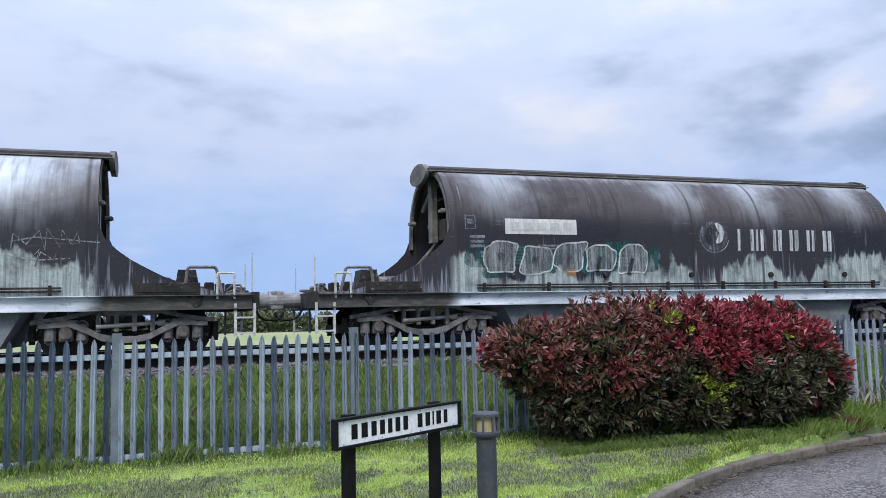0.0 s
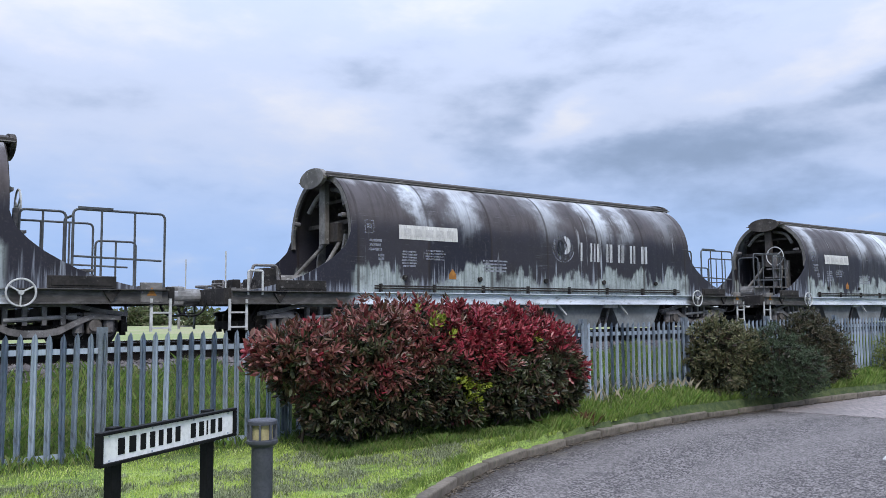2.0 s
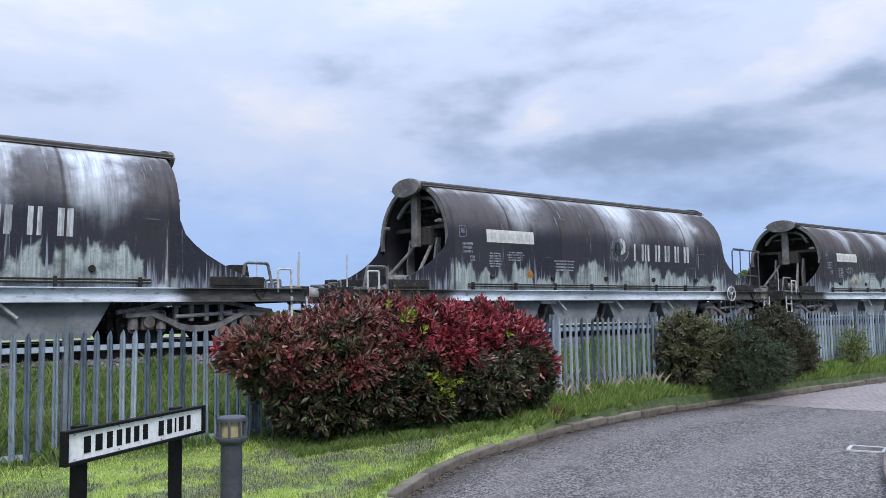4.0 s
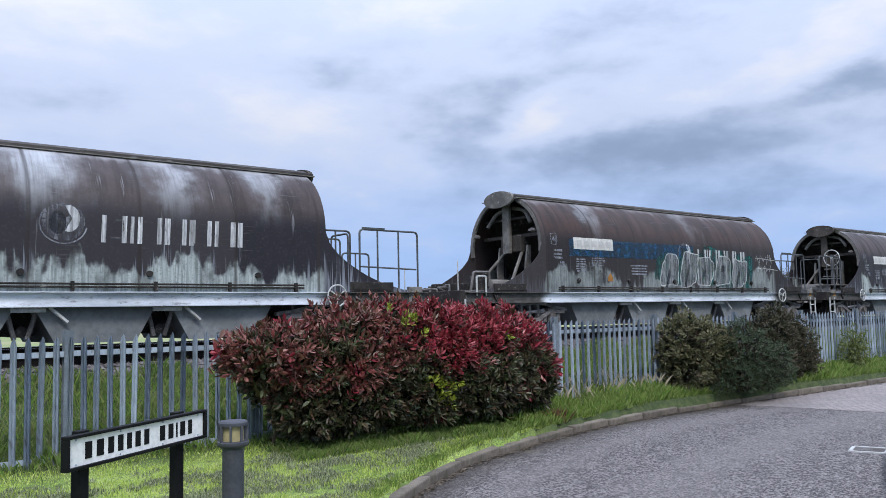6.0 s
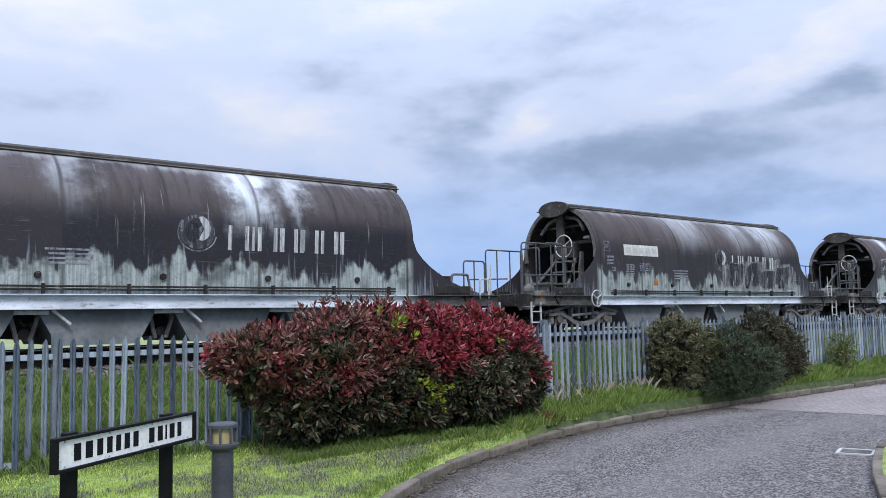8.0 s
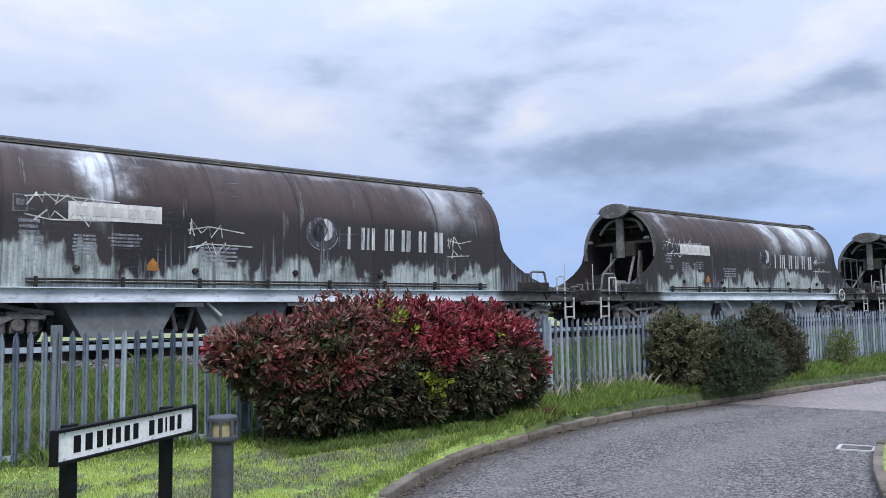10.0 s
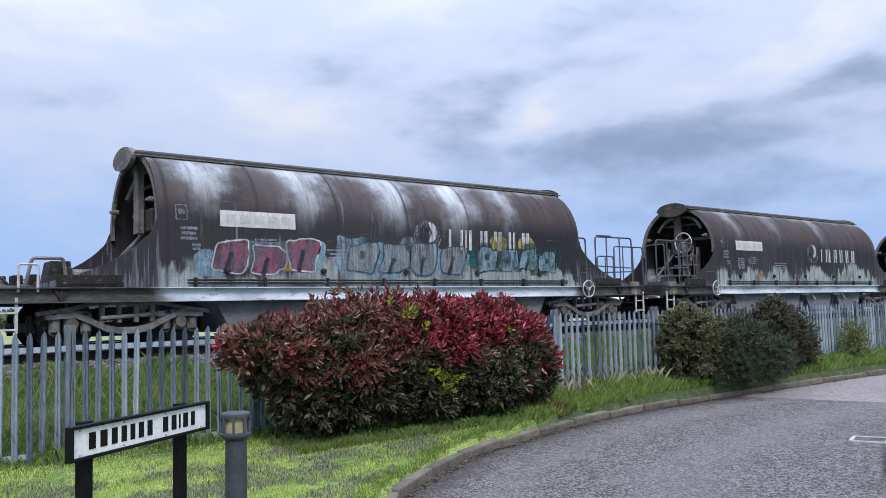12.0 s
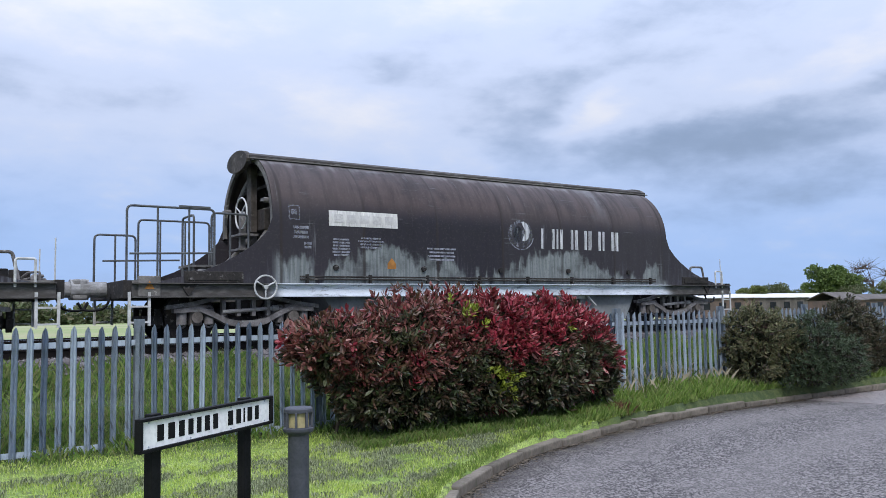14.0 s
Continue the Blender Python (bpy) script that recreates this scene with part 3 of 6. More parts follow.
def kerb(name, line, label, side):
    """Kerb stones end to end along a line; side: +1 with its back to the left."""
    root = tagged(new(name), label, "kerb", kind="structure")
    stones = []
    start = line[0]
    for p in line[1:]:
        if (p - start).length >= 0.88:
            stones.append((start, p))
            start = p
    bm = bmesh.new()
    bx(bm, (0, 0.065, -0.12), (1.0, 0.13, 0.25), bevel=0.018)
    me = bpy.data.meshes.new("kerb_stone")
    bm.to_mesh(me), bm.free()
    me.materials.append(M_KERB)
    rnd = random.Random(5)
    for a, b in stones:
        if not (-6 < a.y and a.x < 45):
            continue
        d = b - a
        ob = new("kerb_stone", me)
        ob.parent = root
        ob.matrix_basis = Matrix.Translation(((a + b) / 2 + Vector((0, 0, rnd.uniform(-0.018, 0.012)))).to_tuple()) @ pose(0, 0, 0, rnd.uniform(-3, 3), rnd.uniform(-0.6, 0.6), rnd.uniform(-1, 1) + math.degrees(math.atan2(d.y, d.x))) @ Matrix.Diagonal((d.length - 0.022, side, 1, 1))


kerb("kerb", KERB_LINE, "weathered concrete kerb stones with lichen and grass", 1)
kerb("opposite_kerb", ISLAND_LINE, "pale concrete kerb stones round the opposite corner", -1)


def gully():
    root = tagged(new("drain_cover"), "iron gully grating in a pale concrete surround", "drain")
    root.location = (10.75, 4.90, -0.1)
    root.rotation_euler[2] = 0.32
    root.scale = (0.8, 0.8, 1.0)
    bm = bmesh.new()
    for s in (-1, 1):
        bx(bm, (s * 0.25, 0, 0.004), (0.05, 0.5, 0.02))
        bx(bm, (0, s * 0.25, 0.004), (0.46, 0.05, 0.02))
    part("surround", bm, M_PALE, root, "pale concrete surround")
    for k in range(7):
        bm = bmesh.new()
        bx(bm, (-0.19 + k * 0.063, 0, 0.002), (0.026, 0.44, 0.018), bevel=0.004)
        part("bar", bm, M_FRAME, root)


gully()


def railway():
    bm = bmesh.new()
    prism(bm, [(13.2, 0.7), (13.2, 0.86), (13.75, 0.99), (22.0, 1.0), (22.9, 0.8), (22.9, 0.6)], -150, 250)
    for v in bm.verts:
        v.co = Vector((v.co.y, v.co.x, v.co.z))
    bmesh.ops.recalc_face_normals(bm, faces=bm.faces[:])
    tagged(part("track_bed", bm, M_STONE), "grey stone ballast bed of the railway", "ballast", kind="structure")
    # dark sheet that stands in for the shade under and behind the train
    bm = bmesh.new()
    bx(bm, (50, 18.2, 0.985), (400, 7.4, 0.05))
    tagged(part("track_centre", bm, M_BED), "ballast between and under the rails, shade put into its colour", "ballast", kind="structure")
    # loose stones on the shoulder
    rnd = np.random.default_rng(4)
    verts, faces = [], []
    base = np.array([(1, 0, 0), (-1, 0, 0), (0, 1, 0), (0, -1, 0), (0, 0, 1), (0, 0, -1)], float)
    tri = [(0, 2, 4), (2, 1, 4), (1, 3, 4), (3, 0, 4), (2, 0, 5), (1, 2, 5), (3, 1, 5), (0, 3, 5)]
    for _ in range(15000):
        y = rnd.uniform(13.05, 14.5)
        x = rnd.uniform(-6, 42)
        z = np.interp(y, [13.05, 13.2, 13.75, 30], [0.83, 0.87, 1.0, 1.01]) + rnd.uniform(-0.005, 0.02)
        s = rnd.uniform(0.025, 0.05) * rnd.uniform(0.7, 1.3, (6, 1)) * np.array((1, 1, 0.75))
        a = rnd.uniform(0, 6.28)
        q = base * s
        q = np.stack([q[:, 0] * math.cos(a) - q[:, 1] * math.sin(a), q[:, 0] * math.sin(a) + q[:, 1] * math.cos(a), q[:, 2]], 1) + rnd.normal(0, 0.006, (6, 3))
        k = len(verts)
        verts += (q + (x, y, z)).tolist()
        faces += [(k + i, k + j, k + l) for i, j, l in tri]
    tagged(pydata("ballast_stones", verts, faces, M_STONE), "loose grey ballast stones", "ballast", kind="stuff")
    # rails on sleepers
    sect = [(-0.07, 0), (0.07, 0), (0.07, 0.012), (0.012, 0.035), (0.012, 0.115), (0.036, 0.125), (0.036, 0.152), (-0.036, 0.152), (-0.036, 0.125), (-0.012, 0.115), (-0.012, 0.035), (-0.07, 0.012)]
    for yy, zz in ((TRACK_Y - 0.75, 0), (TRACK_Y + 0.75, 0), (19.0, 0.03), (20.5, 0.03)):
        bm = bmesh.new()
        a = [bm.verts.new((-150, yy + u, RAIL_Z - 0.155 + w + zz)) for u, w in sect]
        b = [bm.verts.new((250, yy + u, RAIL_Z - 0.155 + w + zz)) for u, w in sect]
        for i in range(len(sect)):
            bm.faces.new((a[i], a[(i + 1) % len(sect)], b[(i + 1) % len(sect)], b[i]))
        bmesh.ops.recalc_face_normals(bm, faces=bm.faces[:])
        r = tagged(part("rail", bm, M_RAIL), "rusty steel rail with a bright worn head", "rail", "rails of the line", "structure")
        bm = bmesh.new()
        bx(bm, (50, yy, RAIL_Z + zz), (400, 0.062, 0.006))
        part("rail_head", bm, M_RAILTOP, r, "polished running surface")
    bm = bmesh.new()
    for k in range(130):
        for yc in (TRACK_Y, 19.75):
            bx(bm, (-20 + k * 0.65, yc, 0.97), (0.26, 2.5, 0.11))
    tagged(part("sleepers", bm, M_SLEEPER), "concrete sleepers bedded in ballast", "sleeper", kind="stuff")


railway()


def gutter_dirt():
    """Grit, leaf litter and dry grass washed along the kerb's foot."""
    rng = np.random.default_rng(14)
    verts, faces = [], []
    arr = KERB_ARR[(KERB_ARR[:, 1] > 2) & (KERB_ARR[:, 0] < 24)]
    for _ in range(9000):
        i = rng.integers(1, len(arr))
        t = arr[i] - arr[i - 1]
        t = t / np.hypot(*t)
        heap = 0.4 + 0.9 * max(0.0, noise.noise((arr[i][0] * 1.3, arr[i][1] * 1.3, 1)))
        o = abs(rng.normal(0, 0.13 * heap)) + 0.01
        p = arr[i] + t * rng.uniform(-0.3, 0.3) + np.array((t[1], -t[0])) * o
        a, l, w = rng.uniform(0, 6.28), rng.uniform(0.008, 0.035), rng.uniform(0.004, 0.012)
        c, s = math.cos(a), math.sin(a)
        k = len(verts)
        z = -0.093 + rng.uniform(0, 0.012)
        verts += [(p[0] + c * l, p[1] + s * l, z), (p[0] - s * w, p[1] + c * w, z + 0.006), (p[0] - c * l, p[1] - s * l, z), (p[0] + s * w, p[1] - c * w, z + 0.002)]
        faces += [(k, k + 1, k + 2), (k, k + 2, k + 3)]
    tagged(pydata("gutter_dirt", verts, faces, M_DEBRIS), "brown grit and litter along the kerb", "litter", kind="stuff")


gutter_dirt()

# ---------------------------------------------------------------- hopper wagons
R, ZC, HALF = 1.35, 2.25, 7.95      # tank radius, height of its axis over the rail, half length over headstocks


def flank(z):
    """Half width of the body at height z over the rail."""
    return R if z <= ZC else math.sqrt(max(0.0, R * R - (z - ZC) ** 2))


def reach(z):
    """Half length of the side plate at height z: it sweeps out to the headstock below."""
    return float(np.interp(z, [1.04, 1.10, 1.18, 1.27, 1.37, 1.5, 1.65, 1.8, 2.0, 2.25, 4], [7.6, 7.28, 6.95, 6.65, 6.38, 6.13, 5.87, 5.67, 5.47, 5.37, 5.34]))


def patch(bm, x0, x1, z0, z1, lift=0.006, nx=1, slant=0.0):
    """A thin plate on the near flank that follows its curve."""
    n = max(1, int((z1 - z0) / 0.08))
    rows = []
    for j in range(n + 1):
        z = z0 + (z1 - z0) * j / n
        y = -flank(z) - lift
        sh = slant * (z - z0)
        rows.append([bm.verts.new((x0 + (x1 - x0) * i / nx + sh, y, z)) for i in range(nx + 1)])
    for j in range(n):
        for i in range(nx):
            bm.faces.new((rows[j][i], rows[j][i + 1], rows[j + 1][i + 1], rows[j + 1][i]))


def blob(bm, pts, lift):
    """A flat shape with the outline pts (x, z) on the near flank."""
    c = bm.verts.new((sum(p[0] for p in pts) / len(pts), -flank(sum(p[1] for p in pts) / len(pts)) - lift, sum(p[1] for p in pts) / len(pts)))
    vs = [bm.verts.new((x, -flank(z) - lift, z)) for x, z in pts]
    for i in range(len(vs)):
        bm.faces.new((c, vs[i], vs[(i + 1) % len(vs)]))


def stroke(bm, pts, w, lift=0.011):
    """A sprayed line of width w on the near flank."""
    pts = [Vector((x, z)) for x, z in pts]
    rows = []
    for i, p in enumerate(pts):
        d = (pts[min(i + 1, len(pts) - 1)] - pts[max(i - 1, 0)]).normalized()
        s = Vector((-d.y, d.x)) * w / 2
        rows.append([bm.verts.new((q.x, -flank(q.y) - lift, q.y)) for q in (p - s, p + s)])
    for a, b in zip(rows, rows[1:]):
        bm.faces.new((a[0], b[0], b[1], a[1]))


def bogie(wagon, xc):
    root = new("bogie")
    root.parent = wagon
    root.location = (xc, 0, 0)
    for s in (-1, 1):
        y = s * 1.13
        # upper and lower chords of the side frame with windows between them
        bm = bmesh.new()
        prism(bm, [(-1.42, 0.60), (-0.95, 0.66), (-0.55, 0.76), (0.55, 0.76), (0.95, 0.66), (1.42, 0.60), (1.42, 0.67), (0.98, 0.73), (0.58, 0.82), (-0.58, 0.82), (-0.98, 0.73), (-1.42, 0.67)], y - 0.06, y + 0.06)
        part("upper_chord", bm, M_FRAME, root)
        bm = bmesh.new()
        prism(bm, [(-1.30, 0.54), (-0.85, 0.56), (-0.62, 0.46), (-0.36, 0.32), (-0.15, 0.28), (0.15, 0.28), (0.36, 0.32), (0.62, 0.46), (0.85, 0.56), (1.30, 0.54), (1.30, 0.61), (0.85, 0.65), (0.64, 0.57), (0.36, 0.43), (0.15, 0.39), (-0.15, 0.39), (-0.36, 0.43), (-0.64, 0.57), (-0.85, 0.65), (-1.30, 0.61)], y - 0.09, y + 0.09)
        part("lower_chord", bm, M_FRAME, root, "curved pale-edged side frame")
        for k in (-0.42, -0.14, 0.14, 0.42):
            bm = bmesh.new()
            bx(bm, (k, y, 0.62), (0.07, 0.1, 0.3))
            part("web", bm, M_FRAME, root)
        for k in (-0.9, 0.9):
            bm = bmesh.new()
            bx(bm, (k, s * 1.06, 0.45), (0.22, 0.2, 0.26), bevel=0.03)
            rod(bm, (k, s * 1.14, 0.46), (k, s * 1.22, 0.46), 0.10, 12)
            bx(bm, (k, s * 1.1, 0.64), (0.34, 0.18, 0.06))
            part("axlebox", bm, M_AXLE, root, "dusty cast axlebox with a round cover")
            for q in (-0.24, 0.24):
                bm = bmesh.new()
                for j in range(5):
                    ring(bm, (k + q, s * 1.1, 0.36 + j * 0.055), 0.075, 0.02, "Y", 10, 4)
                bmesh.ops.create_cone(bm, cap_ends=True, segments=10, radius1=0.085, radius2=0.085, depth=0.26, matrix=Matrix.Translation((k + q, s * 1.1, 0.47)))
                part("spring", bm, M_FRAME, root, "coil spring")
    for k in (-0.9, 0.9):
        bm = bmesh.new()
        rod(bm, (k, -1.0, 0.46), (k, 1.0, 0.46), 0.07, 10)
        part("axle", bm, M_DARK, root)
        for s in (-1, 1):
            bm = bmesh.new()
            rod(bm, (k, s * 0.70, 0.46), (k, s * 0.83, 0.46), 0.455, 28)
            rod(bm, (k, s * 0.67, 0.46), (k, s * 0.70, 0.46), 0.485, 28)
            rod(bm, (k, s * 0.83, 0.46), (k, s * 0.88, 0.46), 0.12, 14)
            part("wheel", bm, M_DARK, root, "dark steel wheel with a flange")
    bm = bmesh.new()
    bx(bm, (0, 0, 0.62), (0.5, 1.9, 0.22))
    part("bolster", bm, M_DARK, root)
    bm = bmesh.new()
    bx(bm, (0, 0, 0.36), (1.0, 1.7, 0.24), bevel=0.02)
    part("spring_plank", bm, M_DARK, root)
    for k in (-1.45, -0.38, 0.38, 1.45):
        bm = bmesh.new()
        bx(bm, (k, 0, 0.42), (0.10, 1.75, 0.16))
        for q in (-0.75, 0.75):
            bx(bm, (k, q, 0.45), (0.09, 0.1, 0.34), bevel=0.01)
        part("brake_beam", bm, M_DARK, root)
    bm = bmesh.new()
    rod(bm, (-0.45, -1.2, 0.55), (0.5, -1.14, 0.60), 0.035, 8)
    rod(bm, (0.5, -1.14, 0.6), (0.62, -1.14, 0.6), 0.055, 8)
    part("damper", bm, M_HYD, root)


def wagon_end(wagon, e, railed):
    """What stands on one end; e: -1 or +1 along x, railed: the end with the platform and its railings."""
    X = lambda x: e * x
    # end beam and deck
    bm = bmesh.new()
    bx(bm, (X(HALF - 0.06), 0, 0.95), (0.14, 2.62, 0.30), bevel=0.01)
    part("headstock", bm, M_DARK, wagon)
    bm = bmesh.new()
    bx(bm, (X(7.0), 0, 1.075), (1.75, 2.5, 0.035))
    for k in range(6):
        bx(bm, (X(6.3 + k * 0.28), 0, 1.10), (0.03, 2.4, 0.03))
    part("deck", bm, M_STRUT, wagon, "grimy chequered end deck")
    # sloping bulkhead of the hopper, set back in the end opening
    bm = bmesh.new()
    n, rows = 14, []
    for j in range(9):
        z = 1.09 + j * 0.30
        w = flank(min(z, 3.55)) - 0.03
        rows.append([bm.verts.new((X(3.55 + 1.35 * min(1.0, (z - 1.09) / 2.0)), -w + 2 * w * i / n, min(z, 3.5))) for i in range(n + 1)])
    for a, b in zip(rows, rows[1:]):
        for i in range(n):
            bm.faces.new((a[i], a[i + 1], b[i + 1], b[i]))
    bmesh.ops.solidify(bm, geom=bm.faces[:], thickness=0.02)
    part("bulkhead", bm, M_CAVITY, wagon, "rusty sloping hopper bulkhead")
    # flange round the opening
    bm = bmesh.new()
    prev = None
    for k in range(37):
        a = radians(-8 + k * 196 / 36)
        c, s = math.cos(a), math.sin(a)
        q = [bm.verts.new((X(x), -r * c, ZC + r * s)) for x, r in ((5.37, 1.345), (5.37, 1.24), (5.31, 1.24))]
        if prev:
            for i in range(2):
                bm.faces.new((prev[i], prev[i + 1], q[i + 1], q[i]))
        prev = q
    part("end_flange", bm, M_STRUT, wagon)
    # centre post, cross plates and struts inside the end
    bm = bmesh.new()
    bx(bm, (X(5.22), 0, 2.78), (0.10, 0.17, 1.35), bevel=0.008)
    bx(bm, (X(5.29), 0, 2.78), (0.03, 0.24, 1.35))
    part("centre_post", bm, M_STRUT if not railed else M_CAVITY, wagon, "upright post behind the round hood end")
    bm = bmesh.new()
    bx(bm, (X(5.0), 0.0, 2.35), (0.28, 0.75, 0.42), bevel=0.02)
    part("valve_box", bm, M_CAVITY, wagon)
    bm = bmesh.new()
    bx(bm, (X(4.98), 0, 2.56), (0.05, 2.4, 0.09))
    bx(bm, (X(5.02), 0, 3.02), (0.05, 2.1, 0.06))
    part("cross_beam", bm, M_CAVITY, wagon)
    for s in (-1, 1):
        bm = bmesh.new()
        rod(bm, (X(5.0), s * 0.30, 2.2), (X(5.9), s * 0.70, 1.12), 0.042, 8)
        part("strut", bm, M_STRUT, wagon, "clay-dusted diagonal strut")
        bm = bmesh.new()
        pipe(bm, rounded([(X(5.12), s * 0.1, 3.28), (X(5.12), s * 0.55, 3.2), (X(5.2), s * 0.8, 2.85)], 0.3, 5), 0.05, 8)
        part("bent_pipe", bm, M_STRUT, wagon)
        bm = bmesh.new()
        prism(bm, [(5.15, 1.1), (5.15, 1.75), (5.05, 2.3), (4.95, 2.3), (4.95, 1.1)] if e > 0 else [(-5.15, 1.1), (-5.15, 1.75), (-5.05, 2.3), (-4.95, 2.3), (-4.95, 1.1)], s * 0.52 - 0.03, s * 0.52 + 0.03)
        part("gusset", bm, M_STRUT, wagon)
        bm = bmesh.new()
        rod(bm, (X(5.3), s * 1.05, 2.62), (X(5.42), s * 1.05, 2.62), 0.05, 8)
        bx(bm, (X(5.42), s * 1.05, 2.62), (0.06, 0.16, 0.05))
        part("end_bracket", bm, M_FRAME, wagon)
    # hood end disc
    bm = bmesh.new()
    prev = [bm.verts.new((X(5.56), 0.54 * math.cos(k * 0.2618), 3.485 + 0.215 * math.sin(k * 0.2618))) for k in range(24)]
    back = [bm.verts.new((X(5.47), v.co.y, v.co.z)) for v in prev]
    bm.faces.new(prev), bm.faces.new(back[::-1])
    for k in range(24):
        bm.faces.new((prev[k], back[k], back[(k + 1) % 24], prev[(k + 1) % 24]))
    bmesh.ops.recalc_face_normals(bm, faces=bm.faces[:])
    part("hood_end", bm, M_STRUT if not railed else M_CAVITY, wagon, "round end plate of the roof hood")
    # coupling: sleeve, draw bar and hanging hoses
    bm = bmesh.new()
    rod(bm, (X(HALF), 0, 0.98), (X(HALF + 0.40), 0, 0.98), 0.14, 16)
    rod(bm, (X(HALF + 0.30), 0, 0.98), (X(HALF + 0.45), 0, 0.98), 0.18, 16)
    bx(bm, (X(HALF + 0.50), 0, 0.98), (0.14, 0.30, 0.36), bevel=0.03)
    part("coupler", bm, M_HYD, wagon, "dusty grey coupler head on a round sleeve")
    bm = bmesh.new()
    pipe(bm, rounded([(X(HALF), -0.45, 0.9), (X(HALF + 0.1), -0.45, 0.62), (X(HALF + 0.45), -0.40, 0.60), (X(HALF + 0.53), -0.38, 0.75)], 0.2, 4), 0.024, 6)
    part("brake_hose", bm, M_BLACK, wagon)
    for s in (-1, 1):
        bm = bmesh.new()
        for q in (7.55, 7.87):
            bx(bm, (X(q), s * 1.36, 0.62), (0.045, 0.03, 0.56))
        for z in (0.40, 0.66):
            bx(bm, (X(7.71), s * 1.36, z), (0.32, 0.05, 0.03))
        part("footstep", bm, M_PALE, wagon, "pale hanging shunter's step")
        bm = bmesh.new()
        bx(bm, (X(6.45), s * 1.345, 1.16), (1.05, 0.05, 0.20), bevel=0.01)
        bx(bm, (X(6.45), s * 1.375, 1.16), (0.92, 0.02, 0.11))
        part("side_panel", bm, M_DARK, wagon)
        bm = bmesh.new()
        prism(bm, [(X(6.9), 0.82), (X(7.05), 1.04), (X(6.75), 1.04)], s * 1.355, s * 1.385)
        part("bracket", bm, M_DARK, wagon)
    if railed:
        # bent tube railings round the platform
        def hoop(a, b, z, legs=()):
            bm = bmesh.new()
            ax, ay = a
            b_x, b_y = b
            pipe(bm, rounded([(X(ax), ay, 1.1), (X(ax), ay, z), (X(b_x), b_y, z), (X(b_x), b_y, 1.1)], 0.10), 0.022)
            for t, lo in legs:
                p = (X(ax + (b_x - ax) * t), ay + (b_y - ay) * t)
                rod(bm, (*p, lo), (*p, z), 0.019, 6)
            part("railing", bm, M_RAILING, wagon, "dark bent-tube railing")
        hoop((6.35, -1.05), (7.85, -1.05), 2.38, ((0.3, 1.1), (0.66, 1.1)))
        hoop((5.6, -0.75), (6.3, -0.75), 2.36, ((0.5, 1.4),))
        hoop((5.75, 1.05), (7.15, 1.05), 2.38, ((0.35, 1.1), (0.7, 1.1)))
        hoop((7.2, 1.05), (7.95, 1.05), 2.06, ((0.5, 1.1),))
        hoop((6.5, -0.35), (6.5, 0.35), 2.36)
        for y in (-1.05, 1.05):
            bm = bmesh.new()
            rod(bm, (X(6.35), y, 1.60), (X(7.8), y, 1.56), 0.018, 6)
            part("mid_rail", bm, M_RAILING, wagon)
        bm = bmesh.new()
        bx(bm, (X(6.7), -1.05, 2.41), (0.55, 0.05, 0.035))
        part("top_plate", bm, M_RAILING, wagon)
        bm = bmesh.new()
        bx(bm, (X(6.0), -0.55, 1.38), (1.5, 0.6, 0.04))
        for k in (5.35, 6.65):
            bx(bm, (X(k), -0.55, 1.22), (0.05, 0.5, 0.3))
        part("walkway", bm, M_STRUT, wagon)
        bm = bmesh.new()
        rod(bm, (X(6.0), -0.2, 1.28), (X(6.0), 0.6, 1.28), 0.17, 14)
        part("air_cylinder", bm, M_STRUT, wagon)
        bm = bmesh.new()
        bx(bm, (X(7.55), -1.33, 1.0), (0.36, 0.08, 0.34), bevel=0.01)
        part("label_plate", bm, M_STRUT, wagon, "pale square plate with a warning")
        bm = bmesh.new()
        prism(bm, [(X(7.47), 0.95), (X(7.63), 0.95), (X(7.55), 1.09)], -1.38, -1.372)
        part("warning_triangle", bm, M_ORANGE, wagon)
        handwheel("hand_wheel", (X(5.62), -0.42, 2.42), 0.30, wagon, "X")
        handwheel("hand_wheel", (X(5.55), -1.47, 0.98), 0.21, wagon, "Y")
        bm = bmesh.new()
        bx(bm, (X(5.6), -0.42, 1.75), (0.10, 0.10, 1.3))
        bx(bm, (X(5.55), -0.42, 2.0), (0.35, 0.5, 0.04))
        bx(bm, (X(5.55), -0.42, 1.72), (0.4, 0.6, 0.04))
        part("brake_column", bm, M_FRAME, wagon)
    else:
        bm = bmesh.new()
        prism(bm, [(X(6.55), 1.1), (X(7.0), 1.1), (X(6.92), 1.52), (X(6.62), 1.52)], -0.75, -0.25)
        part("equipment_box", bm, M_DARK, wagon, "dark sheet-metal valve box")
        bm = bmesh.new()
        pipe(bm, rounded([(X(6.72), -0.95, 1.1), (X(6.78), -0.95, 1.55), (X(7.25), -0.95, 1.55), (X(7.35), -0.95, 1.1)], 0.06), 0.03, 6)
        part("guard_frame", bm, M_FRAME, wagon)
        rnd = random.Random(8)
        for k in range(9):
            bm = bmesh.new()
            x0, y0, z0 = rnd.uniform(6.9, 7.7), rnd.uniform(-1.0, 0.9), rnd.uniform(1.14, 1.32)
            pipe(bm, rounded([(X(x0), y0, 1.1), (X(x0), y0, z0), (X(x0 + rnd.uniform(-0.5, 0.3)), y0 + rnd.uniform(0.1, 0.6), z0), (X(x0 - 0.3), y0 + 0.5, 1.1)], 0.05), rnd.uniform(0.015, 0.03), 6)
            part("pipework", bm, M_FRAME, wagon)
        bm = bmesh.new()
